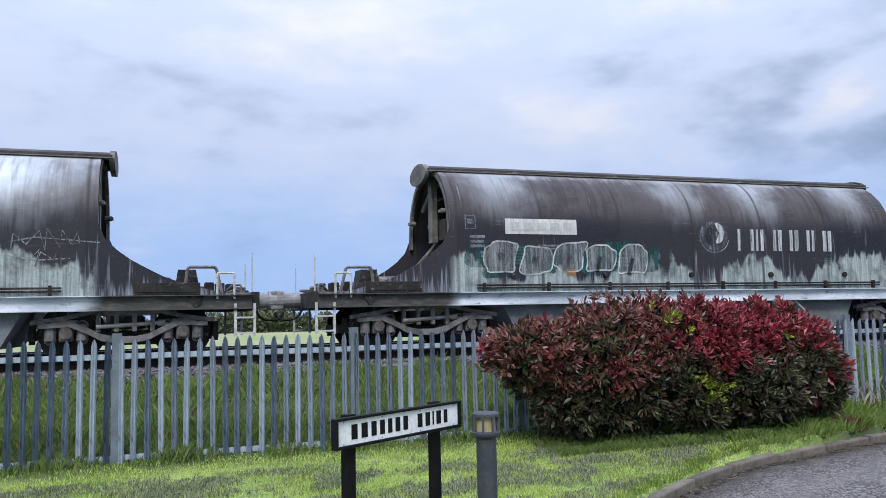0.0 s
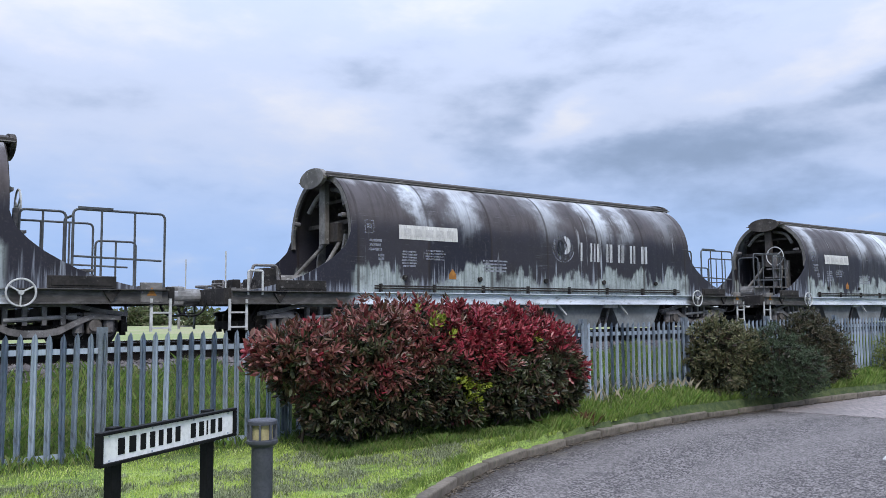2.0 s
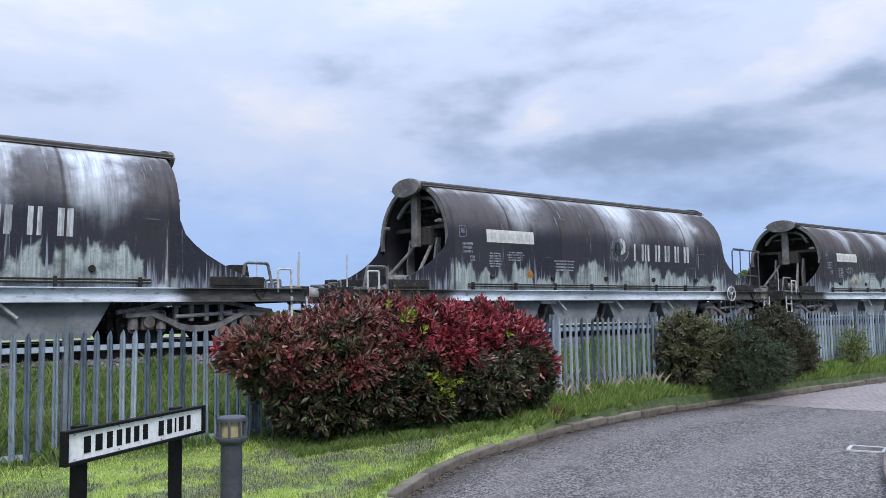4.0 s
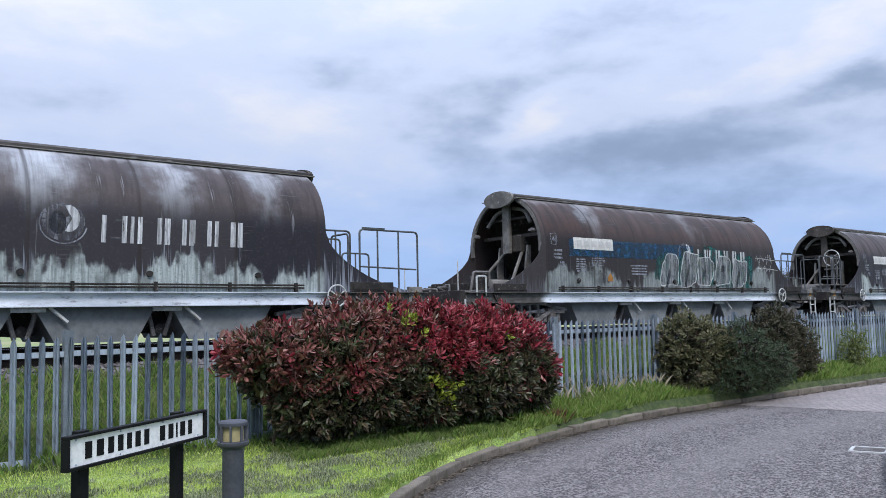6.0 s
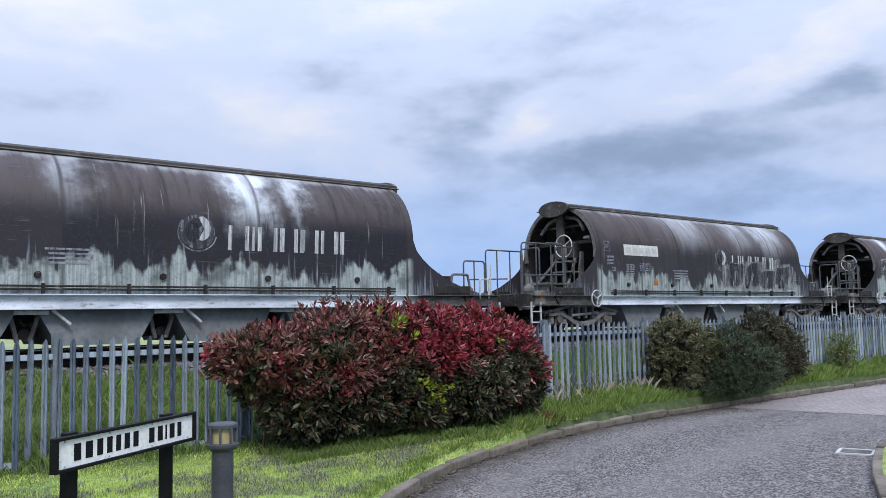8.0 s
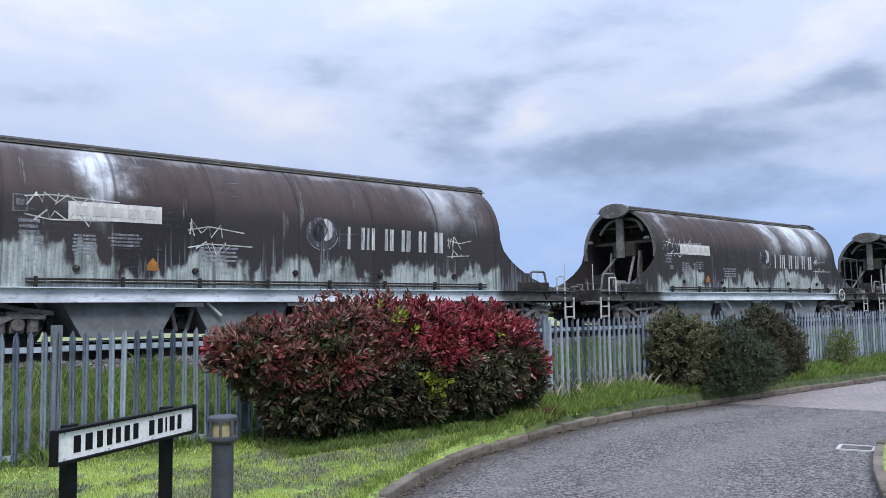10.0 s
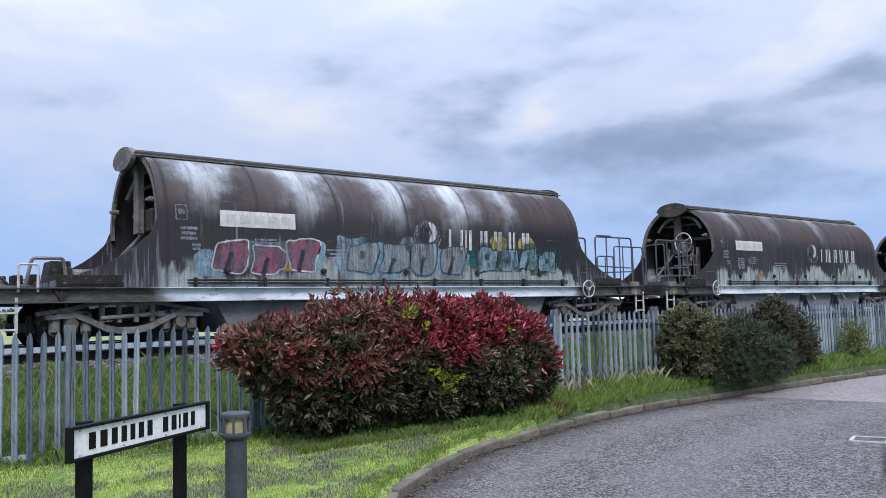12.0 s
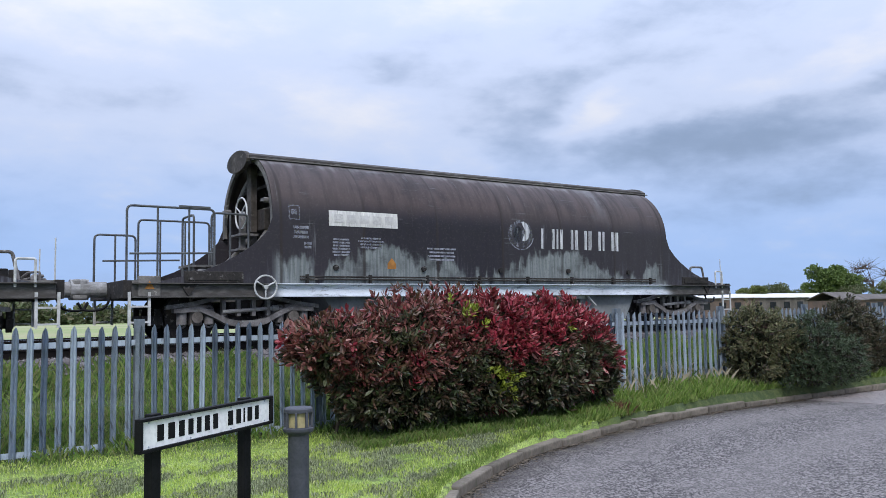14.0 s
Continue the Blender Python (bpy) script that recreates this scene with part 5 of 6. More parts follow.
def fence():
    root = tagged(new("palisade_fence"), "galvanised steel palisade fence with pointed pales", "fence", kind="structure")
    top = 1.585
    bm = bmesh.new()
    w, h, d = 0.066, 1.5, 0.016
    # a pressed pale: ribs along it and a three-pronged head
    xs = (-w / 2, -w / 4, 0, w / 4, w / 2)
    ys = (0.012, -0.012, 0.0, -0.012, 0.012)
    head = (-0.045, -0.022, 0.0, -0.022, -0.045)
    lo = [bm.verts.new((x, y, -h)) for x, y in zip(xs, ys)]
    mid = [bm.verts.new((x, y, -0.10)) for x, y in zip(xs, ys)]
    hi = [bm.verts.new((x * 0.72, y, z)) for x, y, z in zip(xs, ys, head)]
    for a, b in ((lo, mid), (mid, hi)):
        for i in range(4):
            bm.faces.new((a[i], a[i + 1], b[i + 1], b[i]))
    bmesh.ops.solidify(bm, geom=bm.faces[:], thickness=0.004)
    me = bpy.data.meshes.new("pale")
    bm.to_mesh(me), bm.free()
    me.materials.append(M_GALV)
    rnd = random.Random(2)
    x, step = -3.45, 0.1418
    posts = [2.35 - 2.73 * 2, 2.35 - 2.73, 2.35, 4.62, 7.34] + [10.07 + 2.742 * k for k in range(16)]
    rest_v, rest_f = [], []
    src = [tuple(v.co) for v in me.vertices]
    polys = [tuple(p.vertices) for p in me.polygons]
    for k in range(390):
        z = top + 0.0019 * x + rnd.uniform(-0.008, 0.008)
        if k < 300:
            ob = new("pale", me)
            ob.parent = root
            ob.matrix_basis = pose(x, FENCE_Y - 0.05, z, rnd.uniform(-0.4, 0.4), rnd.uniform(-0.5, 0.5), rnd.uniform(-2, 2))
        else:
            n = len(rest_v)
            rest_v += [(a + x, b + FENCE_Y - 0.05, c + z) for a, b, c in src]
            rest_f += [tuple(n + i for i in p) for p in polys]
        x += step
    tagged(pydata("far_pales", rest_v, rest_f, M_GALV, root), kind="stuff")
    for px in posts:
        bm = bmesh.new()
        bx(bm, (0, -0.045, -0.7), (0.10, 0.008, 1.5))
        bx(bm, (0, 0.045, -0.7), (0.10, 0.008, 1.5))
        bx(bm, (0, 0, -0.7), (0.008, 0.09, 1.5))
        p = part("post", bm, M_POST, root, "dark galvanised beam post")
        p.location = (px, FENCE_Y, top + 0.0019 * px + 0.01)
    for a, b in zip(posts, posts[1:]):
        for dz in (-0.20, -1.33):
            bm = bmesh.new()
            l = b - a - 0.02
            bx(bm, (0, 0, 0), (l, 0.006, 0.062))
            bx(bm, (0, 0.02, 0.022), (l, 0.04, 0.006))
            r = part("rail", bm, M_GALV, root)
            r.location = ((a + b) / 2, FENCE_Y - 0.012, top + 0.0019 * (a + b) / 2 + dz)


fence()

# ---------------------------------------------------------------- street name sign and bollard light


def name_sign():
    a, b = Vector((1.204, 5.057, 0)), Vector((2.342, 5.824, 0))
    d = b - a
    l, ang = d.length, math.atan2(d.y, d.x)
    root = tagged(new("street_name_sign"), "black-framed white street name board on two black posts", "street sign")
    root.matrix_basis = Matrix.Translation((a + b) / 2) @ Matrix.Rotation(ang, 4, "Z")
    z0, z1 = 0.878, 1.077
    bm = bmesh.new()
    bx(bm, (0, 0.012, (z0 + z1) / 2), (l - 0.03, 0.016, z1 - z0 - 0.02))
    part("backing_board", bm, M_BLACK, root)
    bm = bmesh.new()
    bx(bm, (0, 0.0, (z0 + z1) / 2), (l - 0.05, 0.008, z1 - z0 - 0.035))
    face = part("name_plate", bm, M_WHITE, root, "white enamelled plate")
    for nm, c, s in (("frame_rail", (0, 0, z1 - 0.008), (l, 0.05, 0.019)), ("frame_rail", (0, 0, z0 + 0.008), (l, 0.05, 0.019)), ("frame_stile", (-l / 2 + 0.011, 0, (z0 + z1) / 2), (0.022, 0.05, z1 - z0 - 0.036)), ("frame_stile", (l / 2 - 0.011, 0, (z0 + z1) / 2), (0.022, 0.05, z1 - z0 - 0.036))):
        bm = bmesh.new()
        bx(bm, c, s, bevel=0.003)
        part(nm, bm, M_BLACK, root)
    # the name as plain bars, one for each character
    widths = [0.078, 0.082, 0.070, 0.066, 0.060, 0.068, 0.068, None, 0.074, 0.072, 0.022, 0.074, 0.060]
    total = sum(q or 0.055 for q in widths) + 0.0185 * (len(widths) - 1)
    x = -total / 2
    for q in widths:
        if q:
            bm = bmesh.new()
            bx(bm, (x + q / 2, -0.0055, (z0 + z1) / 2), (q * 0.72, 0.003, 0.098))
            part("bar", bm, M_BLACK, face, "plain black bar")
        x += (q or 0.055) + 0.0185
    for px in (-l / 2 + 0.19, l / 2 - 0.25):
        bm = bmesh.new()
        bx(bm, (px, 0.055, 0.48), (0.085, 0.06, 1.22), bevel=0.006)
        part("post", bm, M_BLACK, root, "square black post")
    for px in (-0.6, -0.22, 0.2, 0.6):
        for z in (z0 + 0.028, z1 - 0.028):
            bm = bmesh.new()
            rod(bm, (px, -0.003, z), (px, -0.008, z), 0.006, 8)
            part("screw", bm, M_GALV, face)


name_sign()


def bollard():
    root = tagged(new("bollard_light"), "grey bollard light with a caged yellowed lens", "bollard")
    root.location = (2.555, 5.8, 0)

    def lathe(name, prof, mat, label="", n=32):
        bm = bmesh.new()
        rows = [[bm.verts.new((r * math.cos(k * 6.28319 / n), r * math.sin(k * 6.28319 / n), z)) for k in range(n)] for r, z in prof]
        for a, b in zip(rows, rows[1:]):
            for k in range(n):
                bm.faces.new((a[k], a[(k + 1) % n], b[(k + 1) % n], b[k]))
        bm.faces.new(rows[0][::-1]), bm.faces.new(rows[-1])
        o = part(name, bm, mat, root, label, True)
        o.data.set_sharp_from_angle(angle=radians(35))
        return o
    lathe("shaft", [(0.079, -0.1), (0.079, 0.775), (0.082, 0.782)], M_BOLLARD)
    lathe("collar", [(0.082, 0.775), (0.112, 0.80), (0.116, 0.808), (0.116, 0.826), (0.106, 0.832)], M_BOLLARD)
    lathe("lens", [(0.078, 0.832), (0.078, 0.945)], M_LENS, "yellowed ribbed lens")
    lathe("cap", [(0.108, 0.942), (0.110, 0.948), (0.108, 0.968), (0.098, 0.978), (0.03, 0.984)], M_BOLLARD)
    for k in range(8):
        a = k * 0.7854 + 0.2
        bm = bmesh.new()
        bx(bm, (0, 0, 0.888), (0.020, 0.016, 0.118), bevel=0.004)
        p = part("cage_bar", bm, M_BOLLARD, root)
        p.matrix_basis = Matrix.Rotation(a, 4, "Z") @ Matrix.Translation((0.102, 0, 0))


bollard()

# ---------------------------------------------------------------- plants


def leaves(name, lobes, count, size, mat, parent, seed, droop=0.3, fold=0.25, shell=0.35, spiky=0.0, foot=0.08, broad=0.2):
    """Leaves through and over a set of ellipsoid lobes (x, y, z, rx, ry, rz); they stand outwards and upwards."""
    rng = np.random.default_rng(seed)
    vol = np.array([l[3] * l[4] + l[4] * l[5] + l[3] * l[5] for l in lobes])
    pick = rng.choice(len(lobes), count, p=vol / vol.sum())
    L = np.array(lobes)[pick]
    u = rng.normal(size=(count, 3))
    u /= np.linalg.norm(u, axis=1)[:, None]
    lump = np.array([1 + 0.30 * noise.noise(Vector((a * 2.3 + i, b * 2.3, c * 2.3))) + 0.14 * noise.noise(Vector((a * 7 + i, b * 7, c * 7))) for (a, b, c), i in zip(u, pick)])
    rad = (1 - shell * rng.random(count) ** 1.6) * lump + spiky * (rng.random(count) < 0.12) * rng.random(count)
    p = L[:, :3] + u * L[:, 3:] * rad[:, None]
    keep = p[:, 2] > foot + np.interp(p[:, 1], [7, 9.2, 9.9], [0.0, 0.12, 0.22])
    p, u = p[keep], u[keep]
    n = len(p)
    d = u * 0.8 + rng.normal(0, 0.55, (n, 3)) + (0, 0, 0.35 - droop)
    d /= np.linalg.norm(d, axis=1)[:, None]
    s = np.cross(d, rng.normal(size=(n, 3)))
    s /= np.linalg.norm(s, axis=1)[:, None]
    nn = np.cross(s, d)
    ln = size * rng.uniform(0.6, 1.25, n)[:, None]
    wd = ln * broad
    a, b = p, p + d * ln - nn * ln * 0.14
    sides = [(p + d * ln * t + s * wd * w * q + nn * (wd * fold * 1.6 - ln * 0.14 * t * t)) for q in (-1, 1) for t, w in ((0.35, 0.92), (0.70, 0.78))]
    verts = np.stack([a, sides[0], sides[1], b, sides[3], sides[2]], 1).reshape(-1, 3)
    faces = [f for i in range(n) for f in ((6 * i, 6 * i + 1, 6 * i + 2, 6 * i + 3), (6 * i, 6 * i + 3, 6 * i + 4, 6 * i + 5))]
    me = bpy.data.meshes.new(name)
    me.from_pydata(verts.tolist(), [], faces)
    me.materials.append(mat)
    ob = new(name, me)
    ob.parent = parent
    return ob


def shoots(lobes, count, seed, foot=0.1):
    """Tips of shoots over a set of lobes: their places and directions."""
    rng = np.random.default_rng(seed)
    vol = np.array([l[3] * l[4] + l[4] * l[5] + l[3] * l[5] for l in lobes])
    pick = rng.choice(len(lobes), count, p=vol / vol.sum())
    L = np.array(lobes)[pick]
    u = rng.normal(size=(count, 3))
    u /= np.linalg.norm(u, axis=1)[:, None]
    lump = np.array([1 + 0.34 * noise.noise(Vector((a * 2.4 + i, b * 2.4, c * 2.4))) + 0.16 * noise.noise(Vector((a * 6 + i, b * 6, c * 6))) for (a, b, c), i in zip(u, pick)])
    rad = lump * (1 - 0.22 * rng.random(count) ** 2) + 0.16 * (rng.random(count) < 0.10) * rng.random(count)
    p = L[:, :3] + u * L[:, 3:] * rad[:, None]
    # tips buried in a neighbouring lobe do not grow
    buried = np.zeros(count, bool)
    for l in lobes:
        buried |= (((p - l[:3]) / np.array(l[3:])) ** 2).sum(1) < 0.55
    keep = ~buried & (p[:, 2] > foot + np.interp(p[:, 1], [7, 9.2, 9.9], [0.0, 0.12, 0.22]))
    d = u + (0, 0, 0.32) + rng.normal(0, 0.5, (count, 3))
    d /= np.linalg.norm(d, axis=1)[:, None]
    return p[keep], d[keep]


def whorls(name, p, d, per, size, mat, parent, seed, broad=0.2, spread=1.15, label=""):
    """Leaves in whorls round each shoot: folded, arched, longest at the outside."""
    rng = np.random.default_rng(seed)
    n = len(p) * per
    P, D = np.repeat(p, per, 0), np.repeat(d, per, 0)
    side = np.cross(D, (0.31, 0.2, 0.93))
    side /= np.linalg.norm(side, axis=1)[:, None]
    up = np.cross(side, D)
    j = np.tile(np.arange(per), len(p))
    a = (j * 2.4 + np.repeat(rng.uniform(0, 6.28, len(p)), per) + rng.normal(0, 0.25, n))[:, None]
    out = side * np.cos(a) + up * np.sin(a)
    lean = (spread * (0.45 + 0.75 * j / per) + rng.normal(0, 0.14, n))[:, None]
    ax = D * np.cos(lean) + out * np.sin(lean)
    P = P - D * (0.11 * size / 0.1 * (j / per))[:, None]
    s = np.cross(D, out) + rng.normal(0, 0.25, (n, 3))
    s -= ax * (s * ax).sum(1)[:, None]
    s /= np.linalg.norm(s, axis=1)[:, None]
    nn = np.cross(s, ax)
    ln = (size * rng.uniform(0.65, 1.25, n) * (0.75 + 0.4 * j / per))[:, None]
    wd = ln * broad
    b = P + ax * ln - nn * ln * 0.16
    sides = [P + ax * ln * t + s * wd * w * q + nn * (wd * 0.35 - ln * 0.16 * t * t) for q in (-1, 1) for t, w in ((0.35, 0.92), (0.70, 0.85))]
    verts = np.stack([P, sides[0], sides[1], b, sides[3], sides[2]], 1).reshape(-1, 3)
    faces = [f for i in range(n) for f in ((6 * i, 6 * i + 1, 6 * i + 2, 6 * i + 3), (6 * i, 6 * i + 3, 6 * i + 4, 6 * i + 5))]
    return pydata(name, verts.tolist(), faces, mat, parent, label)


def stems(parent, pts, mat):
    for k, (a, b, r) in enumerate(pts):
        bm = bmesh.new()
        rod(bm, a, b, r, 7, r * 0.4)
        part("stem", bm, mat, parent)


def shrub(name, label, lobes, count, size, mat, seed, **kw):
    root = tagged(new(name), label, "shrub")
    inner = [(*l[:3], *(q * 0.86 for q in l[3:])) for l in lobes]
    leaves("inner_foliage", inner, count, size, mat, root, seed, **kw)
    rnd = random.Random(seed)
    pts = []
    for l in lobes:
        for _ in range(3 if l[2] < 1.1 else 1):
            base = (l[0] + rnd.uniform(0, .4) * l[3], l[1] + rnd.uniform(.1, .3), 0.0)
            pts.append((base, (l[0] + rnd.uniform(-.5, .5) * l[3], l[1] + rnd.uniform(-.5, .5) * l[4], l[2] + 0.45 * l[5]), 0.022))
    stems(root, pts, M_BARK)
    return root


M_CRIMSON = leaf_material("crimson_young_leaves", [(0.19, 0.020, 0.032), (0.32, 0.032, 0.054), (0.11, 0.022, 0.024), (0.42, 0.10, 0.11), (0.24, 0.026, 0.040), (0.055, 0.040, 0.022)], 0.34)
M_BRONZE = leaf_material("bronze_leaves", [(0.13, 0.036, 0.036), (0.22, 0.060, 0.058), (0.075, 0.052, 0.028), (0.34, 0.15, 0.13), (0.10, 0.036, 0.030), (0.045, 0.050, 0.022)], 0.34)
M_EVERGREEN = leaf_material("dark_evergreen_leaves", [(0.020, 0.032, 0.014), (0.055, 0.075, 0.028), (0.085, 0.060, 0.036), (0.032, 0.024, 0.018), (0.12, 0.135, 0.075), (0.10, 0.040, 0.034)], 0.34)
# inner leaves: shade in the depth of the bushes is put into the colour
M_SHADE = leaf_material("shaded_inner_leaves", [(0.010, 0.016, 0.008), (0.030, 0.036, 0.018), (0.045, 0.024, 0.020)], 0.45)
M_OLIVE = leaf_material("olive_shrub_leaves", [(0.050, 0.060, 0.028), (0.11, 0.12, 0.055), (0.19, 0.18, 0.095), (0.09, 0.065, 0.042)], 0.5)
M_FIR = leaf_material("dark_green_shrub_leaves", [(0.022, 0.040, 0.020), (0.055, 0.085, 0.042), (0.085, 0.115, 0.062), (0.032, 0.048, 0.024)], 0.5)
M_DUSK = leaf_material("brown_green_shrub_leaves", [(0.026, 0.032, 0.018), (0.070, 0.074, 0.040), (0.11, 0.088, 0.056), (0.045, 0.038, 0.026)], 0.5)
M_YOUNG = leaf_material("young_green_leaves", [(0.10, 0.13, 0.035), (0.15, 0.18, 0.05), (0.09, 0.10, 0.04)], 0.5)
M_LIME = leaf_material("lime_leaves", [(0.26, 0.30, 0.03), (0.17, 0.22, 0.03)], 0.45)
M_TREE = leaf_material("tree_leaves", [(0.08, 0.13, 0.035), (0.13, 0.19, 0.05), (0.10, 0.14, 0.05)], 0.6)
M_WOODS = leaf_material("far_hedge_leaves", [(0.07, 0.095, 0.04), (0.11, 0.14, 0.06), (0.14, 0.13, 0.08)], 0.7)
M_BLADE = leaf_material("grass_blades", [(0.06, 0.12, 0.018), (0.15, 0.25, 0.04), (0.10, 0.16, 0.03), (0.24, 0.28, 0.09), (0.18, 0.28, 0.05)], 0.6)
M_BANK = leaf_material("bank_grass_blades", [(0.035, 0.075, 0.014), (0.10, 0.18, 0.03), (0.16, 0.25, 0.05), (0.19, 0.20, 0.08), (0.06, 0.11, 0.02)], 0.6)
M_MOWN = leaf_material("mown_grass_blades", [(0.27, 0.40, 0.055), (0.52, 0.64, 0.15), (0.17, 0.26, 0.04), (0.43, 0.53, 0.12), (0.62, 0.66, 0.30)], 0.6)
M_STRAW = leaf_material("dead_grass_stalks", [(0.34, 0.29, 0.19), (0.45, 0.40, 0.30), (0.25, 0.22, 0.14)], 0.7)

RED = [(4.42, 8.95, 1.26, 0.58, 0.55, 0.38), (4.85, 9.0, 1.12, 0.6, 0.55, 0.55), (5.45, 8.95, 1.15, 0.70, 0.65, 0.70), (6.15, 8.95, 1.24, 0.62, 0.62, 0.68), (6.95, 9.0, 1.20, 0.70, 0.62, 0.70), (7.75, 9.05, 1.10, 0.72, 0.6, 0.72), (8.5, 9.1, 1.05, 0.60, 0.55, 0.68), (8.95, 9.15, 0.82, 0.42, 0.45, 0.55),
       (4.98, 8.92, 0.66, 0.48, 0.42, 0.52), (5.35, 8.95, 0.64, 0.50, 0.45, 0.48), (5.8, 8.95, 0.74, 0.65, 0.5, 0.48), (6.6, 8.95, 0.74, 0.85, 0.5, 0.48), (7.7, 9.0, 0.70, 0.85, 0.5, 0.45)]
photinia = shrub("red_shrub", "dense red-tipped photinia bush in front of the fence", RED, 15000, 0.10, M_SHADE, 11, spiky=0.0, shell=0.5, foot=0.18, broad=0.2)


def photinia_leaves():
    """Crimson shoots on top and towards one end, bronze ones on the other half, dark green leaves below; a few lime shoots."""
    p, d = shoots(RED, 6800, 17, 0.2)
    rng = np.random.default_rng(18)
    n = len(p)
    patchy = np.array([noise.noise(Vector(q) * 1.7) for q in p])
    tall = np.interp(p[:, 2], [0.5, 1.15, 1.75], [-0.75, 0.05, 0.75]) + 0.9 * patchy + rng.normal(0, 0.22, n)
    end = np.interp(p[:, 0], [5.9, 6.9], [0.0, 1.0]) + 0.6 * patchy
    lime = np.zeros(n, bool)
    for c, r in (((6.05, 8.5, 1.86), 0.22), ((6.3, 8.45, 1.66), 0.18), ((6.75, 8.42, 0.72), 0.22), ((6.5, 8.45, 1.0), 0.14), ((7.0, 8.45, 0.5), 0.16), ((4.9, 8.5, 1.55), 0.10), ((8.0, 8.5, 1.45), 0.09)):
        lime |= (np.linalg.norm(p - c, axis=1) < r) & (rng.random(n) < 0.75)
    red = ~lime & (tall > 0.1) & (end + rng.normal(0, 0.25, n) > 0.5)
    bronze = ~lime & ~red & (tall > -0.05)
    green = ~lime & ~red & ~bronze
    whorls("crimson_foliage", p[red], d[red], 9, 0.118, M_CRIMSON, photinia, 1, label="crimson young shoots")
    whorls("bronze_foliage", p[bronze], d[bronze], 9, 0.118, M_BRONZE, photinia, 2, label="dull bronze-red shoots")
    whorls("green_foliage", p[green], d[green], 8, 0.112, M_EVERGREEN, photinia, 3, 0.21, 1.1, "dark evergreen leaves")
    whorls("lime_foliage", p[lime], d[lime], 8, 0.09, M_LIME, photinia, 4, 0.21, 1.0, "fresh lime-green shoots")


photinia_leaves()


def kerb_shrub(name, label, lobes, count, size, mat, seed, per=8, broad=0.2):
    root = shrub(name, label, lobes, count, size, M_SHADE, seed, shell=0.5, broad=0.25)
    p, d = shoots(lobes, count // 3, seed + 50)
    whorls("foliage", p, d, per, size, mat, root, seed, broad, 1.0)


kerb_shrub("olive_shrub", "olive-brown broadleaf shrub against the fence", [(13.35, 9.35, 1.05, 0.72, 0.5, 0.62), (13.9, 9.3, 0.9, 0.75, 0.5, 0.60), (13.2, 9.3, 0.65, 0.5, 0.4, 0.5)], 5200, 0.085, M_OLIVE, 12)
kerb_shrub("dark_shrub", "dark green dense shrub spilling over the kerb", [(14.5, 8.95, 0.85, 0.75, 0.55, 0.62), (15.0, 8.9, 0.55, 0.85, 0.6, 0.58), (14.1, 8.95, 0.42, 0.6, 0.5, 0.45)], 6000, 0.065, M_FIR, 13, 10, 0.14)
kerb_shrub("brown_shrub", "dusky brown-green shrub by the kerb", [(16.5, 9.35, 1.12, 0.85, 0.5, 0.62), (17.1, 9.3, 0.75, 0.75, 0.45, 0.6), (16.2, 9.25, 0.62, 0.6, 0.45, 0.5)], 5200, 0.08, M_DUSK, 14)
shrub("young_shrub", "thin yellow-green sapling shrub at the fence", [(20.1, 9.35, 0.70, 0.6, 0.3, 0.6)], 1500, 0.075, M_YOUNG, 15, shell=0.9)


def blades(name, label, n, spot, mat, h, seed, kind="stuff", wide=0.006):
    """n grass blades; spot(rng) gives a place or None."""
    rng = np.random.default_rng(seed)
    verts, faces = [], []
    for _ in range(n):
        q = spot(rng)
        if q is None:
            continue
        x, y, z, hh = q
        a, lean = rng.uniform(0, 6.28), rng.normal(0, 0.35, 2)
        c, s = math.cos(a) * wide, math.sin(a) * wide
        hh *= h * rng.uniform(0.5, 1.2)
        k = len(verts)
        verts += [(x - c, y - s, z - 0.02), (x + c, y + s, z - 0.02), (x + c * 0.7 + lean[0] * hh * 0.4, y + s * 0.7 + lean[1] * hh * 0.4, z + hh * 0.6), (x + lean[0] * hh, y + lean[1] * hh, z + hh)]
        faces += [(k, k + 1, k + 2), (k, k + 2, k + 3)]
    tagged(pydata(name, verts, faces, mat), label, "grass", kind=kind)


def on_lawn(rng):
    x, y = rng.uniform(-2.5, 10), rng.uniform(4.4, 9.7)
    if off_kerb(x, y) < 0.12:
        return None
    t = noise.noise((x * 1.6, y * 2.4, 3.0))
    if t < -0.2 and rng.random() < 0.6:
        return None
    return x, y, lie(x, y), 1.0 + 0.8 * t


def by_fence(rng):
    x = rng.uniform(-4, 40)
    y = 9.72 + rng.normal(0, 0.16)
    return x, y, lie(x, y), 1.0 + noise.noise((x * 1.5, 0, 0))


def verge_spot(rng):
    x = rng.uniform(8.2, 42)
    y = rng.uniform(7.9, 9.9)
    if off_kerb(x, y) < 0.13:
        return None
    return x, y, lie(x, y), 0.9 + 0.7 * noise.noise((x * 1.2, y * 2, 0))


